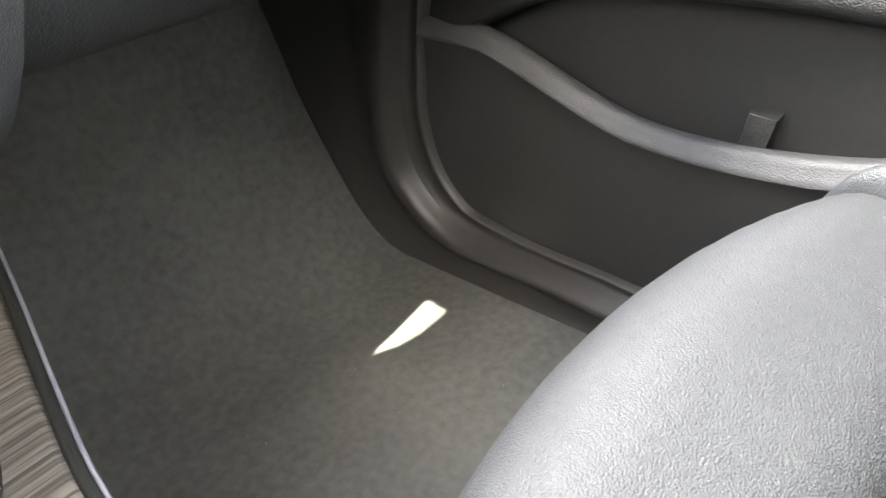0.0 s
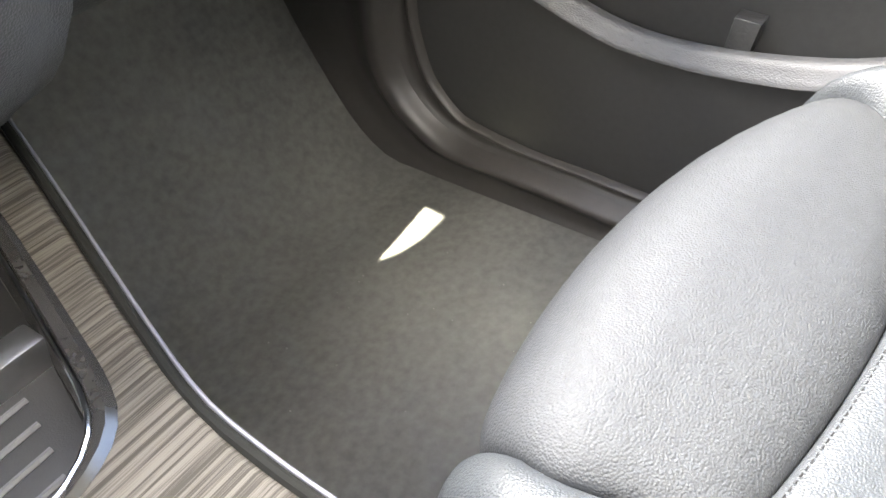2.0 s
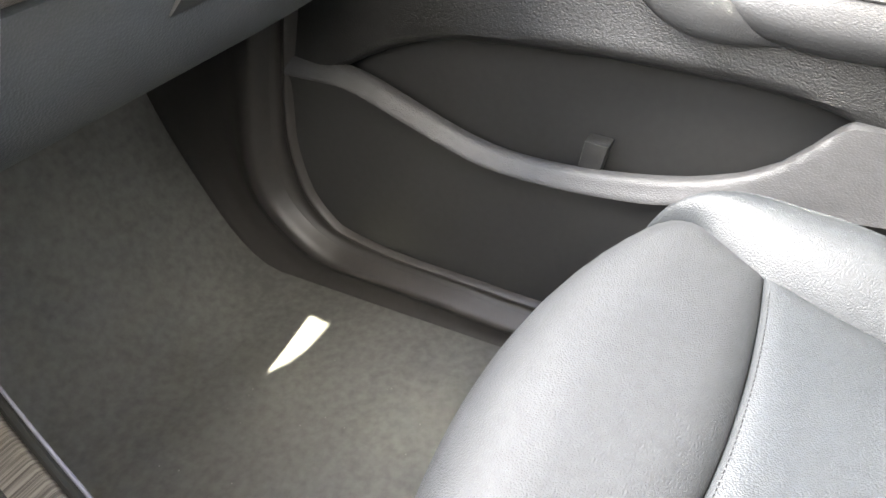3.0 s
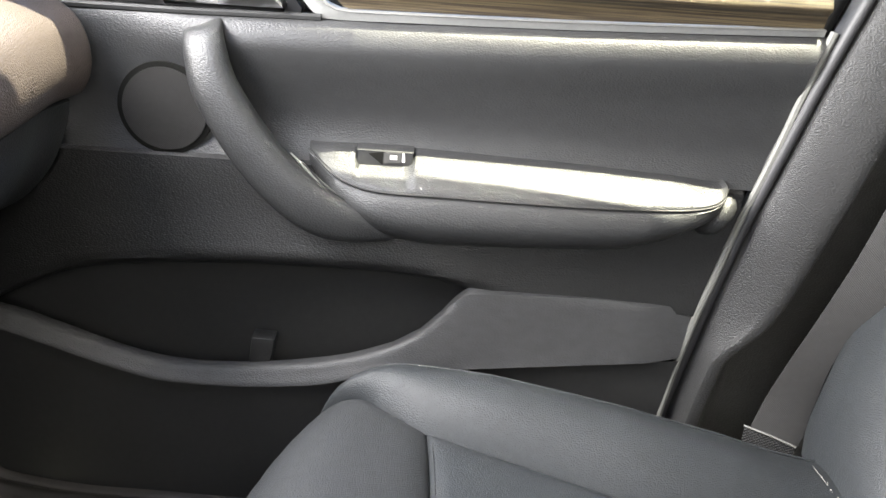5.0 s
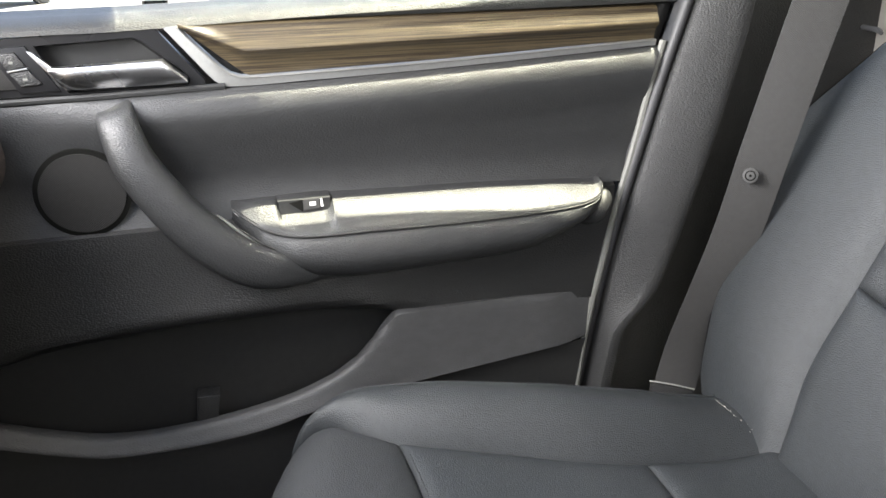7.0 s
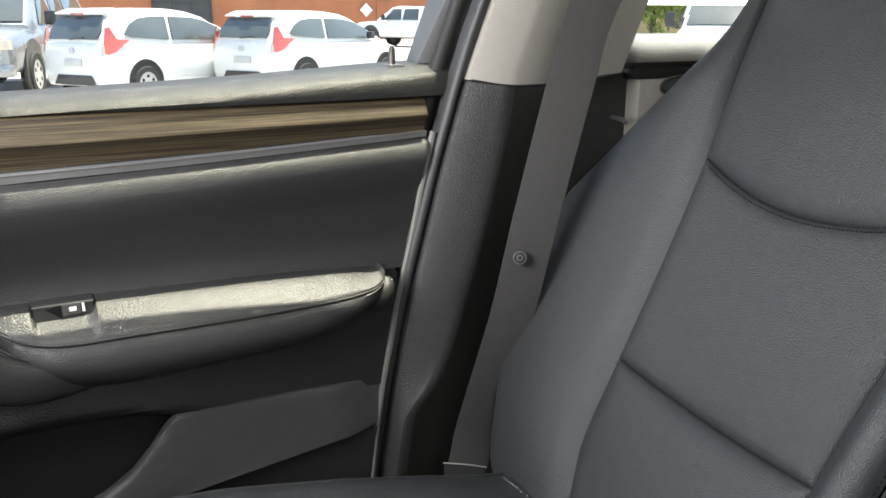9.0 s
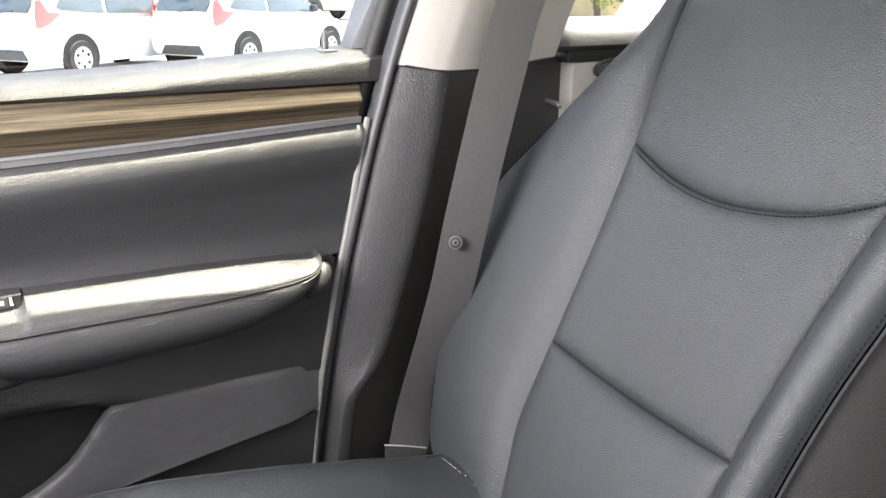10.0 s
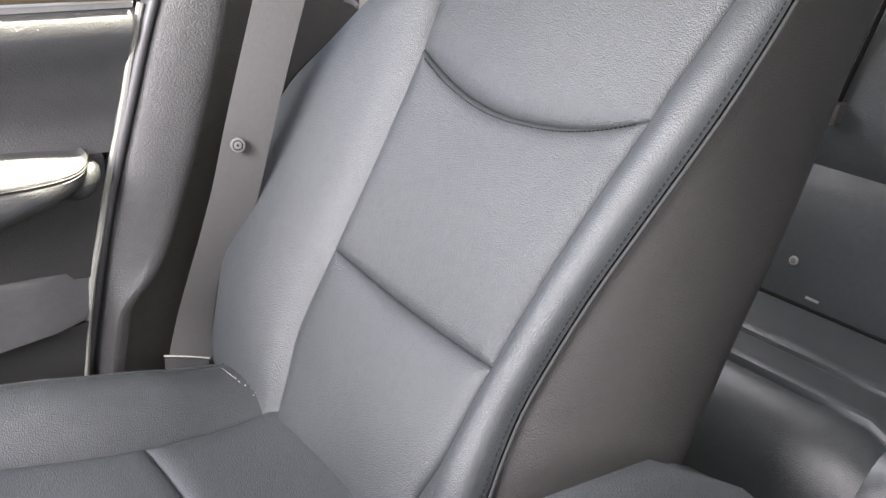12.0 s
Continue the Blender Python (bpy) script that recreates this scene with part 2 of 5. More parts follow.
def tube(path, radius, sides=10, bm=None, flat=None):
    """A round bar along a path; radius may be a list. flat: (normal, factor) squeezes it along that direction."""
    pts = [Vector(p) for p in path]
    rad = radius if hasattr(radius, "__len__") else [radius] * len(pts)
    rows = []
    ref = Vector((0.3, 0.2, 0.93))
    for i, p in enumerate(pts):
        d = (pts[min(i + 1, len(pts) - 1)] - pts[max(i - 1, 0)]).normalized()
        side = d.cross(ref)
        side = side.normalized() if side.length > 1e-4 else d.orthogonal().normalized()
        up = side.cross(d).normalized()
        ring = []
        for k in range(sides):
            a = 2 * math.pi * k / sides
            o = (side * math.cos(a) + up * math.sin(a)) * rad[i]
            if flat:
                f = Vector(flat[0])
                o -= f * (o.dot(f) * (1 - flat[1]))
            ring.append(p + o)
        rows.append(ring)
    return grid(rows, bm, close=True, caps=True)


def slab(outline, offset, bevel=0.0, seg=2, bm=None):
    """A solid plate: a ring of points pushed along a vector, with rounded edges."""
    bm = bm or bmesh.new()
    off = Vector(offset)
    a = [bm.verts.new(Vector(p)) for p in outline]
    b = [bm.verts.new(Vector(p) + off) for p in outline]
    fs = [bm.faces.new(a), bm.faces.new(list(reversed(b)))]
    n = len(a)
    for i in range(n):
        fs.append(bm.faces.new((a[i], b[i], b[(i + 1) % n], a[(i + 1) % n])))
    if bevel:
        es = {e for f in fs[:2] for e in f.edges}
        bmesh.ops.bevel(bm, geom=list(es), offset=bevel, segments=seg, affect="EDGES", profile=0.6, clamp_overlap=True)
    return bm


def block(lo, hi, bevel=0.0, seg=2, bm=None):
    (x0, y0, z0), (x1, y1, z1) = lo, hi
    bm2 = bmesh.new()
    bmesh.ops.create_cube(bm2, size=1)
    for v in bm2.verts:
        v.co = Vector(((x0 + x1) / 2 + v.co.x * (x1 - x0), (y0 + y1) / 2 + v.co.y * (y1 - y0), (z0 + z1) / 2 + v.co.z * (z1 - z0)))
    if bevel:
        bmesh.ops.bevel(bm2, geom=bm2.edges[:], offset=bevel, segments=seg, affect="EDGES", profile=0.6, clamp_overlap=True)
    if bm is None:
        return bm2
    me = bpy.data.meshes.new("join")
    bm2.to_mesh(me)
    bm2.free()
    bm.from_mesh(me)
    bpy.data.meshes.remove(me)
    return bm


def yz(points, x):
    return [(x, p[0], p[1]) for p in points]


def disc(c, normal, r, depth, sides=32, bevel=0.0, bm=None):
    """A round plate with its face at c, reaching depth behind it."""
    n = Vector(normal).normalized()
    u = n.orthogonal().normalized()
    w = n.cross(u)
    ring = [Vector(c) + (u * math.cos(2 * math.pi * k / sides) + w * math.sin(2 * math.pi * k / sides)) * r for k in range(sides)]
    return slab(ring, -n * depth, bevel, 2, bm)


def lerp(a, b, t):
    return a + (b - a) * t


def curve_at(pairs, x):
    xs, ys = zip(*sorted(pairs))
    return float(np.interp(x, xs, ys))


CURVES = {}


def smooth_at(pairs, x, n=80):
    """A smooth curve's value at x, through pairs of (x, y)."""
    key = tuple(sorted(pairs))
    if key not in CURVES:
        q = crv(key, n)
        CURVES[key] = ([p[0] for p in q], [p[1] for p in q])
    return float(np.interp(x, *CURVES[key]))


# ---- the car's shell: floor, roof, far side, windows ----
FLOOR_Z = -0.012
solo("floor", block((-0.78, -1.9, -0.06), (0.80, 1.62, FLOOR_Z), 0.004), CARPET, "dark grey carpeted car floor", kind="structure")

# the footwell's front: a carpeted toe board that climbs under the dash
toe = crv([(0.97, 0.0005), (1.04, 0.008), (1.10, 0.052), (1.154, 0.126), (1.21, 0.22), (1.26, 0.33), (1.33, 0.48), (1.38, 0.62)], 30)
solo("toe_board", grid([[(x, p[0], p[1]) for p in toe] for x in np.linspace(-0.75, 0.72, 12)]), MAT,
     "dark grey carpet rising at the end of the footwell", kind="structure")

# unseen roof: rounded front corners, with an outline notched to shape the sun patches
corner = [(0.60, -1.75), (0.655, -0.6), (0.696, -0.18), (0.707, -0.07), (0.717, 0.095), (0.725, 0.28), (0.726, 0.302), (0.752, 0.318), (0.752, 0.462), (0.738, 0.470), (0.738, 0.488), (0.86, 0.51), (0.86, 0.80), (0.61, 0.80), (0.645, 0.66), (0.688, 0.618), (0.718, 0.607), (0.732, 0.600), (0.736, 0.588), (0.733, 0.572), (0.716, 0.558), (0.675, 0.551), (0.624, 0.551),
          (0.586, 0.559), (0.553, 0.575), (0.5, 0.595), (0.3, 0.615), (0.0, 0.63)]
outline = [(x, y, 1.22) for x, y in corner] + [(-x, y, 1.22) for x, y in reversed(corner[:-1])]
solo("roof", slab(outline, (0, 0, 0.04), 0), HEADLINE, "light grey headliner of the unseen roof, outline cut to shape the sun patches", kind="structure")


def bar(name, pts, r, mat, label):
    return solo(name, tube(crv(pts, 14), r, 10), mat, label, kind="structure")


for side, word in ((1, "passenger"), (-1, "driver")):
    bar("windscreen_pillar", [(side * 0.80, 1.42, 0.80), (side * 0.755, 1.05, 1.0), (side * 0.72, 0.72, 1.17), (side * 0.70, 0.50, 1.25)],
        0.028, HEADLINE, "slim light grey windscreen pillar on the " + word + " side")
    bar("roof_rail", [(side * 0.66, 0.5, 1.25), (side * 0.655, 0.1, 1.255), (side * 0.65, -0.6, 1.26), (side * 0.62, -1.7, 1.24)],
        0.025, HEADLINE, "light grey roof rail over the " + word + " door")
    bar("rear_pillar", [(side * 0.64, -1.7, 1.24), (side * 0.72, -1.8, 1.0), (side * 0.76, -1.88, 0.8)], 0.06, HEADLINE,
        "light grey rear roof pillar on the " + word + " side")
solo("driver_side_wall", block((-0.86, -1.9, -0.05), (-0.76, 1.5, 0.84), 0.03), PLASTIC,
     "dark grained driver side door trim", kind="structure")
solo("passenger_side_shell", block((0.86, -1.9, -0.06), (0.90, 1.62, 0.82), 0.01), SMOOTH,
     "dark outer shell of the passenger side", kind="structure")
solo("front_bulkhead", block((-0.86, 1.46, -0.06), (0.9, 1.52, 0.82), 0.01), SMOOTH, "dark bulkhead behind the dash", kind="structure")
solo("tailgate", block((-0.86, -1.98, -0.06), (0.9, -1.9, 0.84), 0.02), PLASTIC, "dark grained tailgate trim", kind="structure")
bpane = slab([(0.805, -0.14, 0.86), (0.805, 1.0, 0.86), (0.720, 0.62, 1.20), (0.715, -0.28, 1.22)], (0.004, 0, 0))
pane = solo("window_1", bpane, GLASS, "clear side window glass above the passenger door", kind="structure", smooth=False)
pane.visible_shadow = False
# windows 3, 4 and 5 are unseen dark panes added to hold back sky light
for name, ring, off, word in (("window_2", [(0.80, -0.50, 0.90), (0.79, -1.55, 0.92), (0.69, -1.50, 1.22), (0.70, -0.56, 1.22)], (0.004, 0, 0), "passenger side rear"),
                              ("window_3", [(-0.80, -0.20, 0.84), (-0.80, -1.75, 0.84), (-0.66, -1.65, 1.23), (-0.69, -0.30, 1.23)], (-0.004, 0, 0), "unseen light-blocking driver side rear"),
                              ("window_5", [(-0.80, 1.05, 0.84), (-0.80, -0.19, 0.84), (-0.69, -0.29, 1.23), (-0.70, 0.60, 1.23)], (-0.004, 0, 0), "unseen light-blocking driver side front"),
                              ("window_4", [(-0.74, -1.90, 0.84), (0.74, -1.90, 0.84), (0.62, -1.74, 1.22), (-0.62, -1.74, 1.22)], (0, -0.004, 0), "tailgate")):
    solo(name, slab(ring, off), GLASS if name == "window_2" else TINTED, "dark tinted glass of the " + word + " window", kind="structure", smooth=False).visible_shadow = name != "window_2"

# ---- door sill: moulded trim that runs along the carpet and turns up ahead of the door ----
sill = thing("sill_trim", (0.70, 0.5, 0), "glossy black plastic door sill trim with moulded ridges", "sill trim", kind="structure")
FOOT = crv([(-0.45, -0.014), (0.2, -0.014), (0.63, -0.012), (0.85, -0.010), (0.98, -0.010), (1.044, 0.006), (1.10, 0.058), (1.154, 0.138), (1.21, 0.234), (1.25, 0.33), (1.29, 0.45), (1.30, 0.62)], 240)
CREST = crv([(-0.45, 0.025), (0.2, 0.032), (0.61, 0.040), (0.744, 0.049), (0.835, 0.053), (0.935, 0.058), (0.998, 0.092), (1.040, 0.140), (1.053, 0.20), (1.047, 0.29), (1.028, 0.42), (0.99, 0.62)], 240)
LINE = crv([(-0.45, 0.065), (0.2, 0.072), (0.584, 0.081), (0.70, 0.086), (0.82, 0.091), (0.904, 0.105), (0.936, 0.122), (0.967, 0.158), (0.985, 0.21), (0.992, 0.27), (0.985, 0.38), (0.955, 0.62)], 240)


def sill_skin(steps):
    """A skin between the sill's guide curves; steps: which pair, how far between them, and its x."""
    rows = []
    fine = crv([(k + t, x) for k, t, x in steps], len(steps) * 4)
    for f, c, l in zip(FOOT, CREST, LINE):
        row = []
        for s, x in fine:
            k = 0 if s < 1 else 1
            t = s - k
            p = lerp(f, c, t) if k == 0 else lerp(c, l, t)
            row.append((x, p[0], p[1]))
        rows.append(row)
    return grid(rows)


part("ridge", sill_skin([(0, -0.1, 0.684), (0, 0.0, 0.685), (0, 0.12, 0.690), (0, 0.35, 0.697), (0, 0.62, 0.698), (0, 0.76, 0.693), (0, 0.86, 0.686), (0, 0.94, 0.6815), (1, 0.02, 0.681),
                         (1, 0.14, 0.683), (1, 0.26, 0.690), (1, 0.36, 0.699), (1, 0.44, 0.705)]), SILL, sill, "rounded glossy inner ridge").data.flip_normals()
part("channel", sill_skin([(1, 0.44, 0.705), (1, 0.60, 0.711), (1, 0.78, 0.710), (1, 0.88, 0.704), (1, 0.95, 0.7005), (1, 1.02, 0.701), (1, 1.10, 0.708), (1, 1.2, 0.725)]),
     SILL, sill, "second moulded ridge under the door").data.flip_normals()

# ---- floor mat ----
mat_plan = [(0.075, 0.35), (0.676, 0.35), (0.687, 0.62), (0.689, 0.84), (0.690, 0.93), (0.692, 1.0), (0.10, 1.0), (0.085, 0.9)]
solo("floor_mat", slab([(x, y, -0.008) for x, y in mat_plan], (0, 0, 0.009), 0.003), MAT,
     "grey velour floor mat lying in the footwell", "floor mat")
crumbs = bmesh.new()
for i in range(26):
    x, y = random.uniform(0.2, 0.62), random.uniform(0.5, 0.95)
    r = random.uniform(0.0005, 0.0012)
    bmesh.ops.create_icosphere(crumbs, subdivisions=1, radius=r, matrix=Matrix.Translation((x, y, 0.0012 + r * 0.5)))
solo("crumbs", crumbs, SEAL, "tiny pale crumbs lying on the floor mat", "crumbs", kind="stuff")

# ---- passenger door ----
door = thing("car_door", (0.76, 0.4, 0.08), "closed car door with dark grained trim, wood strip and padded armrest", "car door")
REAR = [(0.9, -0.124), (0.868, -0.118), (0.772, -0.086), (0.70, -0.066), (0.612, -0.045), (0.543, -0.026), (0.425, 0.002), (0.345, 0.015), (0.264, 0.024), (0.1, 0.03)]


def rear_y(z):
    return curve_at(REAR, z)


def skin(sections, ys):
    """A trim surface: sections(y) gives its (x, z) points; its rear end follows the door's edge."""
    rows = []
    for y in ys:
        rows.append([(x, max(y, rear_y(z) - 0.55 * max(0.0, x - 0.722)), z) for x, z in sections(y)])
    return grid(rows)


# window sill roll
def sill_section(y):
    top = curve_at([(-0.13, 0.868), (0.0, 0.8615), (0.1, 0.855), (0.195, 0.850), (0.385, 0.843), (0.6, 0.838), (1.1, 0.834)], y)
    return crv([(0.84, top + 0.004), (0.80, top), (0.780, top - 0.001), (0.761, top - 0.0045), (0.749, top - 0.0085), (0.742, top - 0.013), (0.739, min(top - 0.018, 0.831)), (0.742, 0.825), (0.768, 0.822)], 22)


part("window_sill", skin(sill_section, np.linspace(-0.128, 1.1, 26)), SILL_TOP, door, "dark grained padded window sill")
part("sill_end", tube([(0.755 + 0.006 * k, -0.121, 0.850) for k in range(8)], [0.008, 0.012, 0.014, 0.015, 0.015, 0.014, 0.013, 0.010], 12,
                      flat=((0, 1, 0), 0.35)), SILL_TOP, door)


def strip_top(y):
    return curve_at([(-0.09, 0.824), (0.5, 0.826)], y)


def strip_low(y):
    return curve_at([(-0.09, 0.779), (0.2, 0.768), (0.46, 0.762), (0.8, 0.758)], y)


# wood strip: a shallow ridge along its middle
def wood_section(y):
    a, b = strip_top(y), strip_low(y)
    if y > 0.458:
        b = lerp(b, a - 0.004, min(1, (y - 0.458) / 0.072))
    mid = lerp(b, a, 0.46)
    return crv([(0.752, a), (0.7415, a - 0.003), (0.7375, lerp(mid, a, 0.5)), (0.7325, mid + 0.003), (0.7328, mid - 0.001), (0.7400, lerp(mid, b, 0.35)), (0.7445, b)], 19, False)


part("wood_strip", skin(wood_section, np.concatenate([np.linspace(-0.085, 0.455, 16), np.linspace(0.46, 0.53, 9)])), WOOD_DOOR, door,
     "glossy brown streaked wood strip")

# silver border under the wood, climbing at its front end
edge_in = crv([(-0.086, 0.7785), (0.2, 0.7675), (0.40, 0.7625), (0.455, 0.762), (0.478, 0.768), (0.505, 0.795), (0.531, 0.824)], 50)
edge_out = crv([(-0.086, 0.770), (0.2, 0.7575), (0.40, 0.7515), (0.468, 0.750), (0.492, 0.754), (0.518, 0.785), (0.548, 0.823)], 50)
rows = []
for a, b in zip(edge_in, edge_out):
    rows.append([(x, max(lerp(a[0], b[0], t), rear_y(0.772)), lerp(a[1], b[1], t)) for t, x in
                 ((0, 0.752), (0.0, 0.7390), (0.15, 0.7365), (0.22, 0.738), (0.6, 0.739), (1.0, 0.740), (1.0, 0.752))])
part("silver_border", grid(rows), BRUSHED, door, "satin silver border of the wood strip")

# black bezel with the release lever and lock buttons
BEZEL = [(0.502, 0.753), (0.556, 0.822), (1.0, 0.812), (1.0, 0.748), (0.8, 0.752)]
HOLLOW = [(0.688, 0.808), (0.581, 0.8125), (0.571, 0.806), (0.524, 0.765), (0.527, 0.754), (0.660, 0.754), (0.674, 0.782)]


def ray_to(poly, c, a):
    """Where a ray from c at angle a leaves a polygon."""
    best = 9.0
    for (y0, z0), (y1, z1) in zip(poly, poly[1:] + poly[:1]):
        ey, ez = y1 - y0, z1 - z0
        den = math.cos(a) * ez - math.sin(a) * ey
        if abs(den) < 1e-9:
            continue
        r = ((y0 - c[0]) * ez - (z0 - c[1]) * ey) / den
        k = ((y0 - c[0]) * math.sin(a) - (z0 - c[1]) * math.cos(a)) / den
        if r > 0 and -1e-6 <= k <= 1 + 1e-6:
            best = min(best, r)
    return best


HC = (0.605, 0.786)
angles = np.linspace(0, 2 * math.pi, 97)[:-1]
reach = [(a, ray_to(HOLLOW, HC, a), ray_to(BEZEL, HC, a)) for a in angles]


def hollow_ring(x, k, o=0.0):
    return [(x, HC[0] + math.cos(a) * lerp(h, b, o) * k, HC[1] + math.sin(a) * lerp(h, b, o) * k) for a, h, b in reach]


part("handle_bezel", grid([hollow_ring(0.752, 1, 1), hollow_ring(0.743, 1, 0.995), hollow_ring(0.741, 1, 0.97), hollow_ring(0.741, 1, 0.06), hollow_ring(0.7425, 1, 0.01), hollow_ring(0.747, 0.985)], close=True),
     GLOSS, door, "satin black bezel round the door release")
part("bezel_lip", tube([(0.739, y, z) for y, z in ((0.485, 0.7510), (0.65, 0.7475), (0.8, 0.7465), (0.98, 0.744))], 0.0045, 8), RUBBER, door)
part("release_cup", grid([hollow_ring(0.746, 0.992), hollow_ring(0.756, 0.95), hollow_ring(0.762, 0.86), hollow_ring(0.764, 0.6), hollow_ring(0.764, 0.02)], close=True), RUBBER, door, "dark hollow behind the release lever")
lever_rows = []
for k, y in enumerate(list(np.linspace(0.676, 0.5525, 14)) + list(np.linspace(0.548, 0.527, 8))):
    top = lerp(0.7845, 0.7875, (0.676 - y) / 0.1235) if y >= 0.5525 else lerp(0.7875, 0.765, (0.5525 - y) / 0.0255)
    low = curve_at([(0.527, 0.7575), (0.655, 0.757), (0.668, 0.763), (0.676, 0.776)], y)
    x = 0.7265 + 0.006 * max(0.0, (y - 0.650) / 0.026) ** 2
    lever_rows.append([(0.748, y, top - 0.001), (x + 0.006, y, top), (x + 0.0015, y, top - 0.0012), (x, y, top - 0.004), (x + 0.0006, y, lerp(top, low, 0.42)),
                       (x + 0.0035, y, lerp(top, low, 0.75)), (x + 0.008, y, low + 0.001), (0.748, y, low)])
part("release_lever", grid(lever_rows, close=True, caps=True), SILVER, door, "satin silver door release lever")
part("tweeter_mesh", slab(yz([(0.728, 0.803), (0.80, 0.800), (0.86, 0.797), (0.86, 0.762), (0.78, 0.761), (0.705, 0.762)], 0.7385), (0.005, 0, 0), 0.0015), GRILLE, door,
     "fine black mesh panel")
part("silver_wedge", slab(yz([(0.697, 0.804), (0.691, 0.803), (0.668, 0.780), (0.655, 0.758), (0.662, 0.757)], 0.7365), (0.006, 0, 0), 0.002), SILVER, door)
part("button_plate", slab(yz([(0.737, 0.8075), (0.697, 0.8095), (0.668, 0.7575), (0.711, 0.7565)], 0.7375), (0.006, 0, 0), 0.002), GLOSS, door, "black plate round the lock buttons")
for k, (pts, mark) in enumerate((([(0.728, 0.802), (0.708, 0.8035), (0.6985, 0.787), (0.719, 0.784)], 0.7935),
                                 ([(0.7175, 0.7808), (0.697, 0.7835), (0.685, 0.767), (0.708, 0.765)], 0.7742))):
    btn = part("lock_button", slab(yz(pts, 0.7345), (0.008, 0, 0), 0.002), PLASTIC, door, "black lock button with a white padlock mark")
    cy = sum(p[0] for p in pts) / 4
    icon = slab(yz([(cy + 0.0024, mark - 0.0022), (cy - 0.0024, mark - 0.0022), (cy - 0.0024, mark + 0.0006), (cy + 0.0024, mark + 0.0006)], 0.7340), (0.0008, 0, 0))
    tube([(0.7338, cy + o - 0.002 * (1 - k), mark + 0.001 + h) for o, h in ((0.0016, 0), (0.0016, 0.0019), (0, 0.0029), (-0.0016, 0.0019), (-0.0016, 0.0003))], 0.0003, 5, icon)
    part("padlock_mark", icon, SEAL, btn, "pale padlock mark")
part("button_divider", slab(yz([(0.7195, 0.7835), (0.6975, 0.7863), (0.6965, 0.7842), (0.7185, 0.7814)], 0.7335), (0.006, 0, 0), 0.0008), SILVER, door)


# upper pad: leather roll on top, flat field below
def upper_section(y):
    top = curve_at([(-0.09, 0.7695), (0.2, 0.757), (0.40, 0.7505), (0.5, 0.749), (0.6, 0.746), (1.0, 0.742)], y)
    roll = curve_at([(-0.09, 1.0), (0.58, 1.0), (0.64, 0.6), (0.71, 0.15), (1.0, 0.1)], y)
    flat = (0.748, 0.739, 0.736, 0.7355, 0.7355, 0.7355, 0.736, 0.737, 0.7385)
    proud = (0.748, 0.7365, 0.7325, 0.7285, 0.7250, 0.7228, 0.7222, 0.7262, 0.7355)
    drop = (0, 0.001, 0.0035, 0.0085, 0.015, 0.0225, 0.031, 0.050, 0.081)
    return crv([(lerp(f, p, roll), top - d) for f, p, d in zip(flat, proud, drop)] + [(0.742, 0.64), (0.741, 0.615), (0.731, 0.585)], 30)


part("upper_pad", skin(upper_section, np.linspace(-0.11, 1.2, 50)), VINYL, door, "dark grained upper door pad")


# lower field below the seam
def lower_edge(y):
    return curve_at([(-0.03, 0.422), (0.262, 0.427), (0.275, 0.437), (0.295, 0.449), (0.34, 0.457), (0.404, 0.462), (0.552, 0.463), (0.695, 0.455), (0.785, 0.443), (0.86, 0.411), (0.90, 0.386), (0.93, 0.368), (1.0, 0.36)], y)


def lower_section(y):
    b = lower_edge(y)
    return crv([(0.733, 0.5855), (0.7255, 0.583), (0.724, 0.575), (0.722, lerp(0.575, b, 0.5)), (0.715, b + 0.010), (0.7125, b + 0.002), (0.716, b - 0.007), (0.733, b - 0.017), (0.78, b - 0.018)], 22)


part("lower_field", skin(lower_section, np.linspace(-0.03, 1.2, 32)), PLASTIC, door, "dark grained lower door field")

# pocket: back wall, rim band and the panel below it
RIM = [(0.98, 0.372), (0.94, 0.368), (0.90, 0.372), (0.86, 0.363), (0.81, 0.345), (0.73, 0.316), (0.68, 0.304), (0.62, 0.300), (0.55, 0.305), (0.465, 0.320), (0.40, 0.341), (0.350, 0.371),
       (0.314, 0.412), (0.300, 0.429), (0.292, 0.4355), (0.282, 0.437), (0.15, 0.4345), (0.014, 0.430), (-0.02, 0.429)]
LOW = [(0.98, 0.352), (0.90, 0.352), (0.86, 0.342), (0.81, 0.324), (0.73, 0.296), (0.68, 0.284), (0.59, 0.281), (0.49, 0.291), (0.43, 0.306), (0.35, 0.322), (0.22, 0.338), (0.014, 0.360), (-0.02, 0.362)]
wall = bmesh.new()
grid([[(lerp(0.741, 0.785, min(1.0, max(0.0, (y - 0.24) / 0.07))), y, z) for z in np.linspace(0.20, 0.51, 6)] for y in np.linspace(-0.03, 1.0, 30)], wall)
grid([[(x, y, 0.24) for x in (0.722, 0.75, 0.785)] for y in np.linspace(-0.03, 1.0, 12)], wall)
grid([[(x, rear_y(z) + 0.004, z) for x in (0.724, 0.733, 0.742)] for z in np.linspace(0.24, 0.51, 8)], wall)
part("pocket_liner", wall, DOOR_PANEL, door, "smooth black inside of the map pocket")
ys_rim = list(np.linspace(0.985, 0.42, 26)) + list(np.linspace(0.40, 0.29, 14)) + list(np.linspace(0.26, 0.0, 10))
rows = []
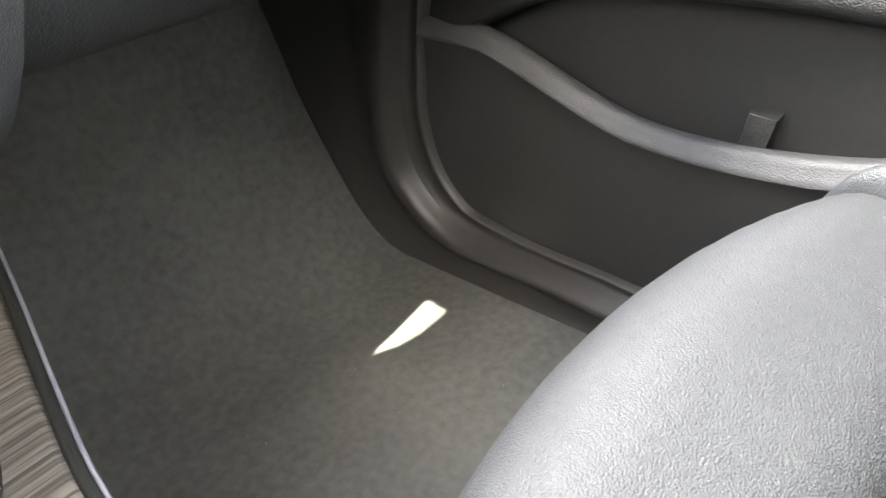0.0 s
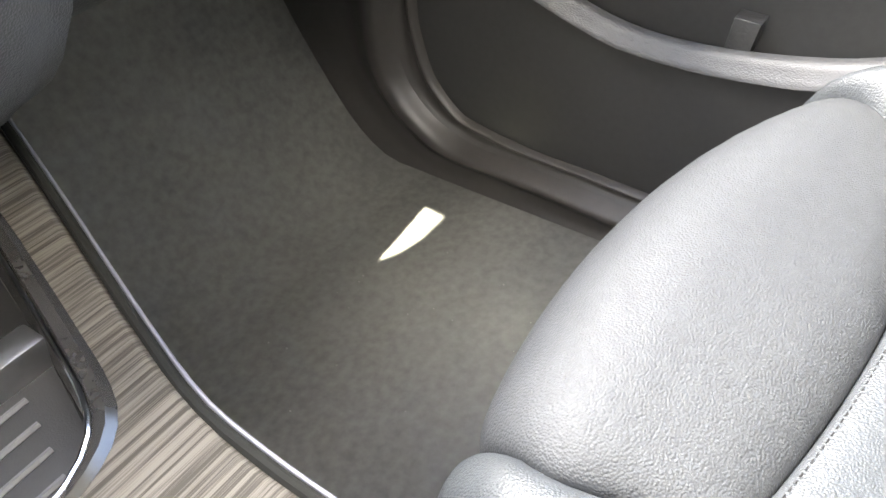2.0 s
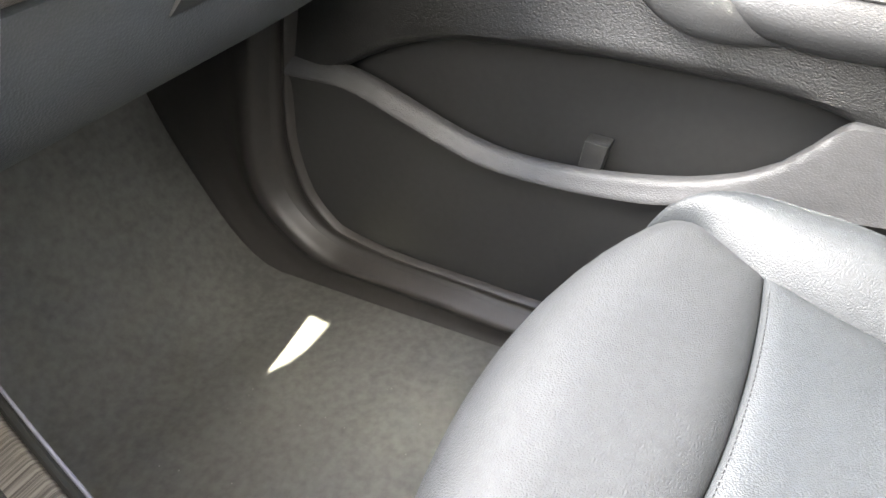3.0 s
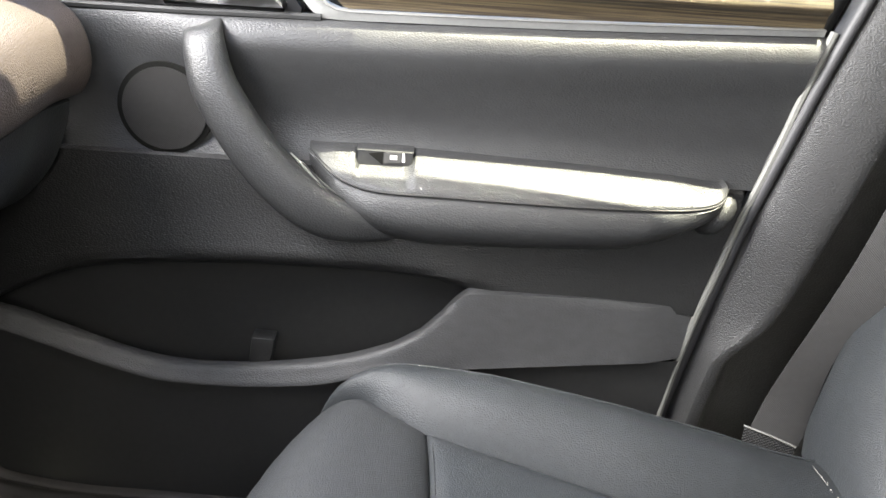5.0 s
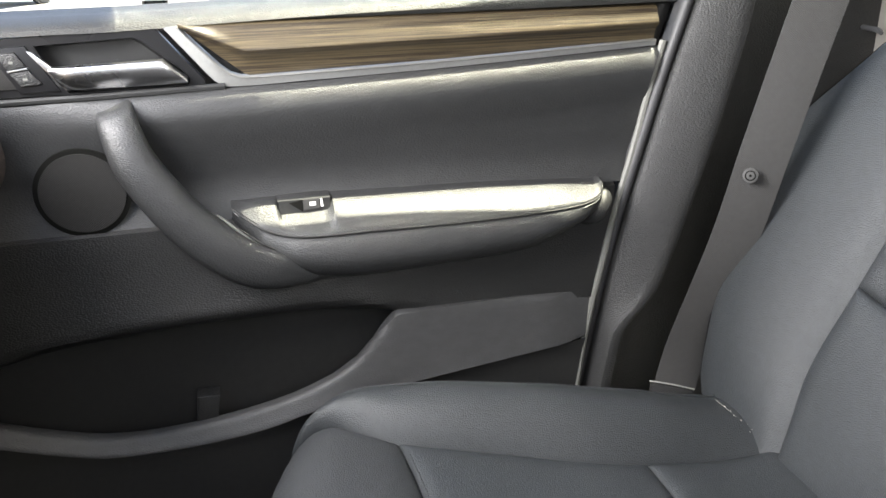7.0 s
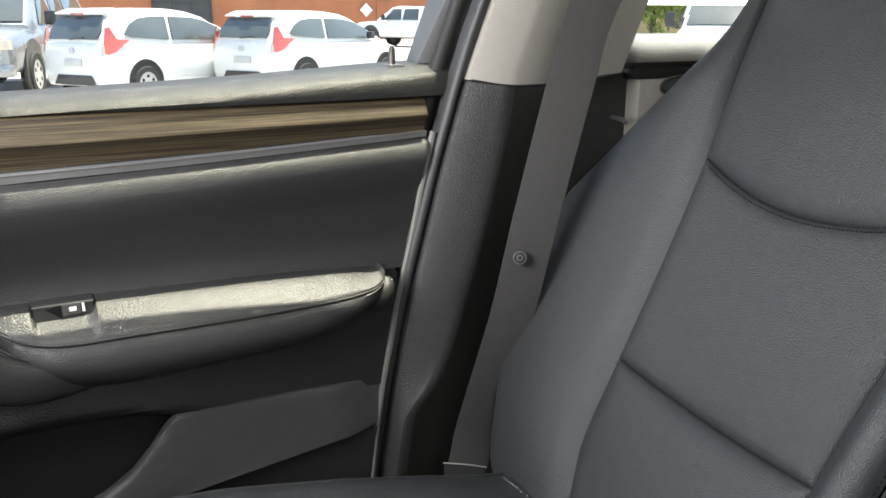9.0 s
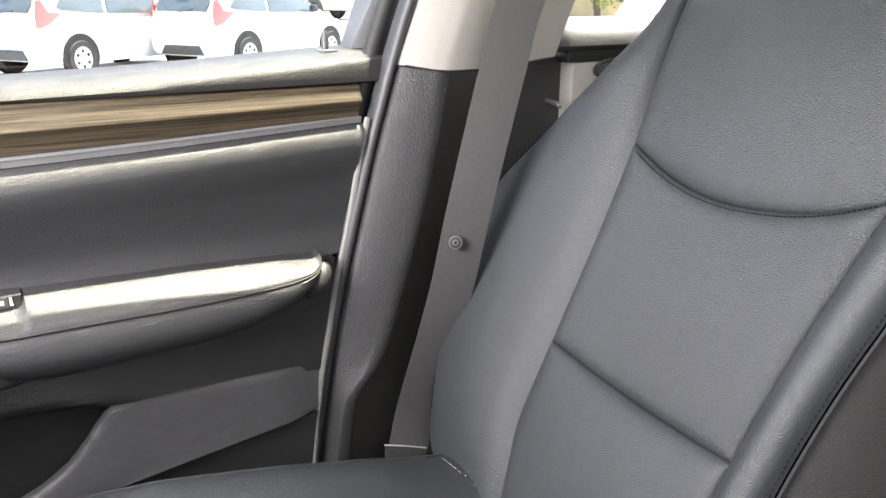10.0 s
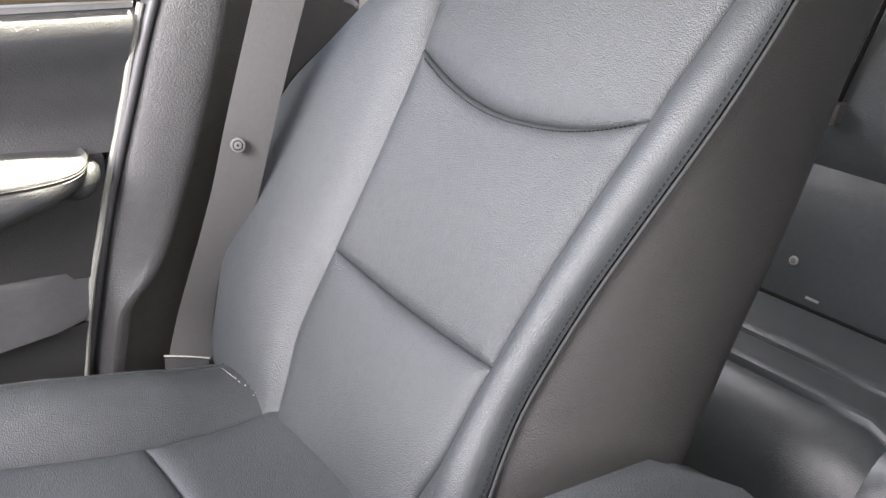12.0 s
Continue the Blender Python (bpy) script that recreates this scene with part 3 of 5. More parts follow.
for y in ys_rim:
    r, lo = (smooth_at(RIM, y) if y > 0.31 else curve_at(RIM, y)), smooth_at(LOW, y)
    yy = max(y, rear_y(r))
    back = 0.010 * max(0.0, 1 - y / 0.05) ** 0.5 if y < 0.05 else 0.004 * max(0.0, 1 - abs(y - 0.61) / 0.16)
    rows.append([(x + back, max(yy, rear_y(z)), z) for x, z in
                 crv([(0.735, r - 0.03), (0.727, r - 0.003), (0.722, r), (0.714, r - 0.0005), (0.7085, r - 0.003), (0.7035, lerp(r, lo, 0.5)), (0.698, lo + 0.003),
                      (0.696, lo - 0.001), (0.704, lo - 0.006)], 20)])
part("pocket_rim", grid(rows), RIM_SKIN, door, "grained rim band of the map pocket")
FLOOR_LINE = [(p[0], p[1]) for p in LINE if p[1] < 0.30]
rows = []
for y in ys_rim:
    lo, base = smooth_at(LOW, y), curve_at(FLOOR_LINE, y)
    rows.append([(x, max(y, rear_y(z)), z) for x, z in crv([(0.703, lo - 0.004), (0.708, lo - 0.016), (0.711, lerp(lo, base, 0.4)), (0.710, lerp(lo, base, 0.8)), (0.712, base + 0.002), (0.725, base - 0.004)], 14)])
part("lower_panel", grid(rows), DOOR_PANEL, door, "smooth dark panel under the map pocket")
part("pocket_peg", slab([(0.726, 0.552, 0.270), (0.726, 0.579, 0.270), (0.726, 0.570, 0.339), (0.726, 0.540, 0.338)], (0.026, 0, 0), 0.003), PLASTIC, door, "small upright divider in the map pocket")
part("edge_strip", tube([(curve_at([(0.08, 0.714), (0.36, 0.714), (0.46, 0.718), (0.54, 0.729), (0.66, 0.733), (0.78, 0.733)], z), rear_y(z) - curve_at([(0.36, 0.003), (0.54, 0.008), (0.66, 0.010), (0.78, 0.006)], z), z) for z in np.linspace(0.08, 0.777, 26)], 0.0050, 8), SEAL, door,
     "thin pale edge strip along the door trim")
part("edge_strip", block((0.722, 0.014, 0.36), (0.735, 0.024, 0.42), 0.003), SEAL, door, "short pale clip at the trim edge")

# armrest: padded top and bulging body
SEAM = [(-0.004, 0.712, 0.591), (0.006, 0.694, 0.580), (0.03, 0.682, 0.574), (0.08, 0.675, 0.571), (0.186, 0.670, 0.570), (0.332, 0.672, 0.5705), (0.403, 0.676, 0.570),
        (0.44, 0.684, 0.574), (0.465, 0.694, 0.584), (0.495, 0.722, 0.602)]
seam = crv(SEAM, 130)
rows = []
for p in seam:
    outer_z = curve_at([(-0.01, 0.590), (0.17, 0.599), (0.366, 0.6045), (0.439, 0.6055), (0.504, 0.604)], p[0])
    ox, iz, ix = 0.748, p[2], p[1]
    notch = min(1.0, max(0.0, (p[0] - 0.370) / 0.005)) * min(1.0, max(0.0, (0.440 - p[0]) / 0.005))
    full = 1.0 + 1.2 * (1.0 - 0.75 * notch) * min(1.0, max(0.0, (p[0] - 0.0) / 0.06)) * min(1.0, max(0.0, (0.495 - p[0]) / 0.03))
    rows.append([(ox, p[0], outer_z)] + [(lerp(ox, ix, t), p[0], lerp(outer_z, iz, t ** full) + 0.003 * math.sin(math.pi * t) - 0.002 * notch * (0.3 < t < 0.7) + (0.0022 if t < 1 else 0.0))
                                         for t in (0.12, 0.3, 0.42, 0.54, 0.66, 0.75, 0.83, 0.92, 0.975)] + [(ix + 0.0008, p[0], iz)])
pad = part("armrest_pad", grid(rows), VINYL, door, "padded grained armrest top")
part("armrest_seam", tube([(p[1] - 0.0006, p[0], p[2] + 0.0002) for p in seam], 0.0015, 6), RUBBER, door, "dark seam round the armrest pad")
BOTTOM = [(-0.01, 0.575), (0.01, 0.562), (0.03, 0.549), (0.105, 0.520), (0.181, 0.513), (0.294, 0.508), (0.36, 0.508), (0.42, 0.520), (0.47, 0.552), (0.5, 0.595)]
rows = []
for p in seam:
    b = smooth_at(BOTTOM, p[0])
    b = min(b, p[2] - 0.004)
    bulge = 0.010 * min(1.0, max(0.0, (p[0] + 0.005) / 0.10)) * min(1, max(0, (0.5 - p[0]) / 0.08))
    ix, iz = p[1], p[2]
    rows.append([tuple(q) for q in crv([(ix + 0.0012, p[0], iz - 0.0006), (ix - 0.003, p[0], iz - 0.004 * min(1, (iz - b) / 0.03)), (ix - bulge * 0.9, p[0], lerp(iz, b, 0.3)),
                                        (ix - bulge, p[0], lerp(iz, b, 0.6)), (ix + 0.003, p[0], lerp(iz, b, 0.92)), (lerp(ix, 0.745, 0.35), p[0], b), (0.745, p[0], b + 0.006)], 18)])
part("armrest_body", grid(rows), VINYL, door, "bulging grained armrest body")
part("armrest_end", tube(crv([(0.728, -0.012, 0.574), (0.711, -0.006, 0.566), (0.707, 0.004, 0.549), (0.724, 0.018, 0.534)], 10), [0.008, 0.011, 0.0125, 0.013, 0.013, 0.013, 0.012, 0.011, 0.009, 0.005], 12),
     VINYL, door, "small rounded end cap behind the armrest")

# window switch sunk into the pad
def switch_at(a, y, up=0.0):
    """A point of the switch's steep face: a = 0 at its foot, 1 under the hood."""
    return (lerp(0.7080, 0.7110, a) - up, y, lerp(0.5860, 0.6085, a) + up * 0.15)


def switch_plate(name, corners, up, thick, mat, parent, label=""):
    return part(name, slab([switch_at(a, y, up) for a, y in corners], (thick, 0, 0), 0.0), mat, parent, label)


sw = switch_plate("window_switch", [(0.0, 0.434), (0.0, 0.375), (0.35, 0.373), (1.0, 0.373), (1.0, 0.437), (0.35, 0.437)], 0.0, 0.006, SWITCH, door, "grey window switch recess let into the armrest")
switch_plate("switch_well", [(0.86, 0.4245), (0.30, 0.4075), (0.97, 0.4075)], 0.0006, 0.002, MATTE, sw, "black corner beside the rocker")
switch_plate("switch_rocker", [(0.40, 0.4065), (0.46, 0.3865), (0.97, 0.3865), (0.97, 0.4065)], 0.0016, 0.003, BUTTON, sw, "dark grey rocker")
switch_plate("switch_mark", [(0.62, 0.399), (0.62, 0.391), (0.84, 0.391), (0.84, 0.399)], 0.0020, 0.001, WHITE_MARK, sw)
switch_plate("switch_edge", [(0.52, 0.3850), (0.52, 0.3815), (0.96, 0.3825), (0.96, 0.3850)], 0.0016, 0.002, WHITE_MARK, sw, "bright end of the rocker")
part("switch_hood", slab([(0.7105, 0.4380, 0.6078), (0.7105, 0.3720, 0.6078), (0.748, 0.371, 0.6085), (0.748, 0.439, 0.6085)], (0, 0, 0.0009), 0.0003), VINYL, sw, "dark hood over the switch")

# pull handle
rows = []
STATIONS = [(0.744, 0.613, 0.738, 0.015, 0.012), (0.729, 0.6125, 0.7365, 0.0195, 0.016), (0.711, 0.611, 0.730, 0.0215, 0.018), (0.697, 0.605, 0.708, 0.0230, 0.019),
            (0.688, 0.594, 0.675, 0.0250, 0.020), (0.683, 0.567, 0.630, 0.0265, 0.021), (0.680, 0.536, 0.590, 0.0275, 0.021), (0.679, 0.502, 0.558, 0.0280, 0.021),
            (0.680, 0.472, 0.538, 0.0270, 0.020), (0.684, 0.440, 0.5275, 0.0230, 0.018), (0.692, 0.400, 0.519, 0.0140, 0.013), (0.704, 0.356, 0.5135, 0.003, 0.004)]
centre = crv(STATIONS, 56)
for i, p in enumerate(centre):
    d = (centre[min(i + 1, 55)] - centre[max(i - 1, 0)])[:3]
    d[0] *= 0.15
    d = d / np.linalg.norm(d)
    across = np.cross(d, (1, 0, 0))
    across /= np.linalg.norm(across)
    ring = []
    for k in range(20):
        a = 2 * math.pi * k / 20
        ca, sa = math.cos(a), math.sin(a)
        ring.append(tuple(p[:3] + across * p[3] * math.copysign(abs(ca) ** 0.72, ca) + np.array((1, 0, 0)) * p[4] * math.copysign(abs(sa) ** 0.72, sa)))
    rows.append(ring)
part("pull_handle", grid(rows, close=True, caps=True), VINYL, door, "slanting grained pull handle")
hook = crv([(0.685, 0.497, 0.597), (0.681, 0.470, 0.571), (0.680, 0.447, 0.557), (0.679, 0.40, 0.536), (0.688, 0.353, 0.5115)], 24)
# pale strip stands in for sunlight on the handle's inner facet
part("sunlit_handle_edge", tube([(0.690, 0.512, 0.606), (0.687, 0.490, 0.586), (0.685, 0.468, 0.566), (0.684, 0.452, 0.556)], [0.001, 0.0026, 0.0034, 0.001], 8), SEAL, door, "pale strip put in for the sunlit inner edge of the pull handle")
part("handle_seam", tube(hook, 0.0012, 6), RUBBER, door, "dark joint between pull handle and armrest")

# speaker
spk = part("speaker_ring", disc((0.7292, 0.664, 0.6365), (-1, 0, -0.02), 0.0548, 0.014, 64, 0.003), MATTE, door, "black ring round the door speaker")
part("speaker_mesh", disc((0.7270, 0.664, 0.6365), (-1, 0, -0.02), 0.0488, 0.004, 64, 0.0015), GRILLE, spk, "fine speaker mesh")

# lock pin on the window sill
pin = part("lock_pin_base", block((0.784, -0.075, 0.857), (0.818, -0.052, 0.8675), 0.003), GREY_BUTTON, door, "small plate of the lock pin")
part("lock_pin", tube([(0.803, -0.063, 0.862), (0.803, -0.063, 0.888), (0.803, -0.063, 0.893)], [0.0052, 0.0046, 0.003], 12), SMOOTH, pin, "black upright lock pin")
# door's own window frame at its rear edge, and the mirror corner ahead
frame_rows = []
for z in np.linspace(0.868, 1.24, 10):
    y = -0.112 - (z - 0.868) * 0.40
    frame_rows.append([(0.835, y + 0.012, z), (0.80 - 0.25 * (z - 0.868), y + 0.010, z), (0.79 - 0.25 * (z - 0.868), y - 0.004, z),
                       (0.785 - 0.25 * (z - 0.868), y - 0.036, z), (0.783 - 0.25 * (z - 0.868), y - 0.085, z), (0.82, y - 0.09, z)])
part("window_frame", grid(frame_rows), GREY_BUTTON, door, "dark rear window frame of the door")
part("frame_foot", block((0.770, -0.225, 0.70), (0.845, -0.124, 0.895), 0.004), GREY_BUTTON, door, "dark foot of the window frame")
part("mirror_corner", slab([(0.80, 0.748, 0.836), (0.80, 1.05, 0.836), (0.775, 1.05, 1.0), (0.775, 0.790, 1.0)], (0.03, 0, 0), 0.006), PLASTIC, door,
     "black trim corner by the outside mirror")

# ---- B pillar ----
pillar = thing("b_pillar", (0.74, -0.2, 0.0), "dark grained lower door pillar trim with a lighter upper part", "pillar trim", kind="structure")
FRONT = [(1.25, -0.27), (0.957, -0.170), (0.850, -0.140), (0.735, -0.104), (0.64, -0.078), (0.54, -0.051), (0.45, -0.031), (0.354, -0.013), (0.26, 0.003), (0.05, 0.03)]
RIDGE = [(0.9, -0.200), (0.803, -0.189), (0.715, -0.170), (0.624, -0.147), (0.531, -0.120), (0.462, -0.098), (0.419, -0.080), (0.390, -0.056), (0.368, -0.036), (0.335, -0.029), (0.278, -0.020), (0.05, 0.010)]
rows = []
for z in np.linspace(0.05, 0.846, 44):
    f, r = smooth_at(FRONT, z), smooth_at(RIDGE, z)
    rows.append([tuple(q) for q in crv([(0.735, f + 0.001, z), (0.724, f - 0.001, z), (0.7165, f - 0.004, z), (0.7045, lerp(f - 0.005, r, 0.30), z), (0.6960, lerp(f - 0.005, r, 0.62), z), (0.6915, r + 0.010, z),
                                        (0.6905, r - 0.002, z), (0.696, r - 0.011, z), (0.724, r - 0.023, z), (0.778, min(-0.22 if z > 0.6 else -0.12, r - 0.06), z), (0.780, -0.474, z), (0.80, -0.478, z)], 41, False)])
JOINT = [(-0.48, 0.849), (-0.43, 0.848), (-0.35, 0.843), (-0.26, 0.8385), (-0.192, 0.8395), (-0.144, 0.8475), (-0.10, 0.850)]
rows = [[(x, y, min(z, curve_at(JOINT, y) - 0.001)) for x, y, z in row] for row in rows]
part("lower_trim", grid(rows), PILLAR, pillar, "dark grained lower pillar trim")
rows = []
for z in np.linspace(0.8475, 1.24, 12):
    f = curve_at(FRONT, z)
    r = f - 0.058
    lean = (z - 0.85) * 0.16
    k = (1.24 - z) / (1.24 - 0.8475)
    row = [(0.726, f + 0.001), (0.717, f), (0.712, f - 0.006), (0.694, r + 0.005), (0.692, r - 0.006), (0.700, r - 0.06), (0.715, r - 0.15), (0.735, f - 0.290), (0.80, f - 0.300)]
    rows.append([(x - lean, y, z + k * (curve_at(JOINT, y) + 0.001 - 0.8475)) for x, y in row])
part("upper_trim", grid(rows), BEIGE, pillar, "light grey smooth upper pillar trim")
part("trim_joint", tube(crv([(0.714, -0.144, 0.8475), (0.693, -0.192, 0.8395), (0.702, -0.26, 0.8385), (0.716, -0.35, 0.843), (0.737, -0.43, 0.848)], 16), 0.0022, 6), RUBBER, pillar,
     "dark joint between the two trims")
rows = []
for z in np.linspace(0.06, 1.24, 36):
    f, lean = smooth_at(FRONT, z), max(0, z - 0.85) * 0.18
    rows.append([(x - lean, f + o, z) for x, o in crv([(0.735, 0.0015), (0.727, 0.0025), (0.7235, 0.005), (0.7225, 0.009), (0.7245, 0.0135), (0.731, 0.017), (0.745, 0.019)], 14)])
part("door_seal", grid(rows), SEAL_TRIM, pillar, "rounded dark grey seal lip along the pillar")
for off, x, r, m, w in ((0.026, 0.768, 0.0135, RUBBER, "thick black rubber door seal"),):
    part("door_seal", tube([(x - max(0, z - 0.85) * 0.18, curve_at(FRONT, z) + off, z) for z in np.linspace(0.06, 1.24, 30)], r, 10), m, pillar, w)
part("gap_cover", grid([[(0.80, curve_at(FRONT, z) - 0.03, z), (0.80, curve_at(FRONT, z) + 0.09, z)] for z in np.linspace(0.05, 0.86, 12)]), RUBBER, pillar, "black sheet metal gap")

# ---- seat belt ----
belt = thing("seat_belt", (0.53, -0.03, 0.30), "grey woven seat belt running up beside the seat", "seat belt")
BELT = crv([(0.5558, -0.36, 1.1868), (0.5845, -0.2538, 0.9566), (0.5845, -0.2199, 0.8542), (0.5958, -0.1762, 0.6613), (0.6126, -0.1549, 0.527), (0.645, -0.1206, 0.352), (0.6385, -0.101, 0.286)], 40)
eye_dir = Vector((-0.80, 0.52, 0.24)).normalized()
rows = []
for i, p in enumerate(BELT):
    d = Vector(BELT[min(i + 1, 39)] - BELT[max(i - 1, 0)]).normalized()
    w = d.cross(eye_dir.lerp(Vector((-0.96, -0.12, 0.05)), curve_at([(0.30, 0.45), (0.45, 0.35), (0.62, 0.0)], p[2]))).normalized()
    n = w.cross(d).normalized()
    c = Vector(p)
    h = 0.0305
    rows.append([c - w * h - n * 0.0006, c - w * h + n * 0.0006, c - w * h * 0.9 + n * 0.001, c + w * h * 0.9 + n * 0.001, c + w * h + n * 0.0006, c + w * h - n * 0.0006])
part("webbing", grid(rows, close=True, caps=True), WEBBING, belt, "grey woven belt webbing")
at_button = Vector((0.5967, -0.1557, 0.6185))
bn = part("belt_button", disc(at_button + eye_dir * 0.0045, eye_dir, 0.0098, 0.005, 28, 0.0012), BUTTON, belt, "round dark grey stop button")
for r, up, m in ((0.0068, 0.0049, MATTE), (0.0052, 0.0054, BUTTON), (0.0017, 0.0057, MATTE)):
    part("button_ring", disc(at_button + eye_dir * up, eye_dir, r, 0.002, 20, 0.0003), m, bn)
wd = Vector((0.52, 0.80, 0.0)).normalized()
ac = Vector((0.638, -0.097, 0.279))
part("anchor_sleeve", slab([ac - wd * 0.031 + Vector((0, 0, 0.014)), ac + wd * 0.031 + Vector((0, 0, 0.017)), ac + wd * 0.031 - Vector((0, 0, 0.05)), ac - wd * 0.031 - Vector((0, 0, 0.05))],
                           eye_dir * 0.006, 0.002), MESH, belt, "black mesh sleeve over the belt anchor")
part("sleeve_edge", tube(crv([ac - wd * 0.032 + Vector((0, 0, 0.015)) + eye_dir * 0.004, ac + Vector((0, 0, 0.0185)) + eye_dir * 0.006, ac + wd * 0.032 + Vector((0, 0, 0.0185)) + eye_dir * 0.004], 8), 0.0014, 6), SEAL, belt,
     "pale bound edge of the sleeve")

# ---- passenger seat ----
seat = thing("passenger_seat", (0.30, 0.15, 0.0), "black leather passenger seat with bolstered sides and sewn panels", "car seat")
YAW = radians(-3.4)
SU = Vector((math.cos(YAW), math.sin(YAW), 0))
SF = Vector((-math.sin(YAW), math.cos(YAW), 0))
REC = radians(27)
BACK_O = Vector((0.286, -0.19, 0.517))
BV = -SF * math.sin(REC) + Vector((0, 0, math.cos(REC)))
BN = SF * math.cos(REC) + Vector((0, 0, math.sin(REC)))


def back_at(u, v, d):
    """A point of the backrest: across, up along it, and out of its face."""
    d = d - 0.40 * max(0, v - 0.30) ** 2 - 0.5 * max(0, -0.10 - v) ** 2
    return BACK_O + SU * u + BV * v + BN * d


def edge_drop(dist, r, depth):
    return 0.0 if dist >= r else depth * (1 - math.sqrt(max(0.0, 1 - (1 - dist / r) ** 2)))


def back_panel(left, right, low, top, n=26, m=26, r=0.022, depth=0.010, bulge=0.0, rtop=None, rlow=None):
    """A sewn panel between two side curves (u of v) and two cross curves (v of u), rounded down to its seams."""
    rows = []
    for j in range(m):
        t = 0.5 - 0.5 * math.cos(math.pi * j / (m - 1))
        row = []
        for i in range(n):
            s = 0.5 - 0.5 * math.cos(math.pi * i / (n - 1))
            v0 = lerp(low(0), top(0), t)
            u = lerp(left(v0), right(v0), s)
            v = lerp(low(u), top(u), t)
            u = lerp(left(v), right(v), s)
            w = right(v) - left(v)
            h = top(u) - low(u)
            d = bulge * math.sin(math.pi * s) ** 0.7 * math.sin(math.pi * t) ** 0.7 + 0.35 * u * u
            d -= max(edge_drop(s * w, r, depth), edge_drop((1 - s) * w, r, depth), edge_drop(t * h, rlow or r, depth), edge_drop((1 - t) * h, rtop or r, depth))
            row.append(back_at(u, v, d))
        rows.append(row)
    return grid(rows)


def seam_out(v):
    return smooth_at([(-0.24, 0.118), (-0.17, 0.130), (-0.10, 0.147), (0.0, 0.151), (0.15, 0.155), (0.276, 0.163), (0.36, 0.174), (0.5, 0.198), (0.62, 0.225)], v)


def seam_in(v):
    return -seam_out(v) - smooth_at([(-0.24, 0.01), (0.0, 0.0), (0.27, 0.024), (0.4, 0.030), (0.62, 0.02)], v)


def low_seam(u):
    return -0.004 + 0.03 * u + 0.3 * u * u


def arc_seam(u):
    return 0.2415 + 1.55 * (u + 0.02) ** 2 - 0.06 * max(0.0, u + 0.05)


part("backrest_panel", back_panel(seam_in, seam_out, lambda u: -0.225, low_seam, bulge=0.010, rtop=0.03), LEATHER_SOFT, seat, "lower lumbar panel of black leather")
part("backrest_panel", back_panel(seam_in, seam_out, low_seam, arc_seam, m=34, bulge=0.006, rlow=0.018, rtop=0.020), LEATHER, seat, "middle back panel of grained black leather")
part("backrest_panel", back_panel(seam_in, seam_out, arc_seam, lambda u: 0.62, m=34, bulge=0.020, rlow=0.035), LEATHER, seat, "upper back panel overhanging a curved seam")

INNER = [(-0.225, 0.256), (-0.17, 0.244), (-0.10, 0.230), (-0.05, 0.222), (0.0, 0.219), (0.1, 0.228), (0.2, 0.246), (0.3, 0.264), (0.37, 0.271), (0.42, 0.272), (0.5, 0.272), (0.62, 0.272)]
OUT = [(-0.225, 0.290), (-0.20, 0.312), (-0.17, 0.324), (-0.13, 0.342), (-0.07, 0.366), (0.0, 0.382), (0.06, 0.392), (0.12, 0.399), (0.175, 0.390), (0.235, 0.352), (0.31, 0.302), (0.39, 0.248), (0.47, 0.222), (0.62, 0.232)]
SIDE = [(-0.225, 0.320), (-0.1, 0.318), (0.0, 0.313), (0.12, 0.303), (0.23, 0.297), (0.31, 0.290), (0.42, 0.275), (0.49, 0.268), (0.62, 0.262)]


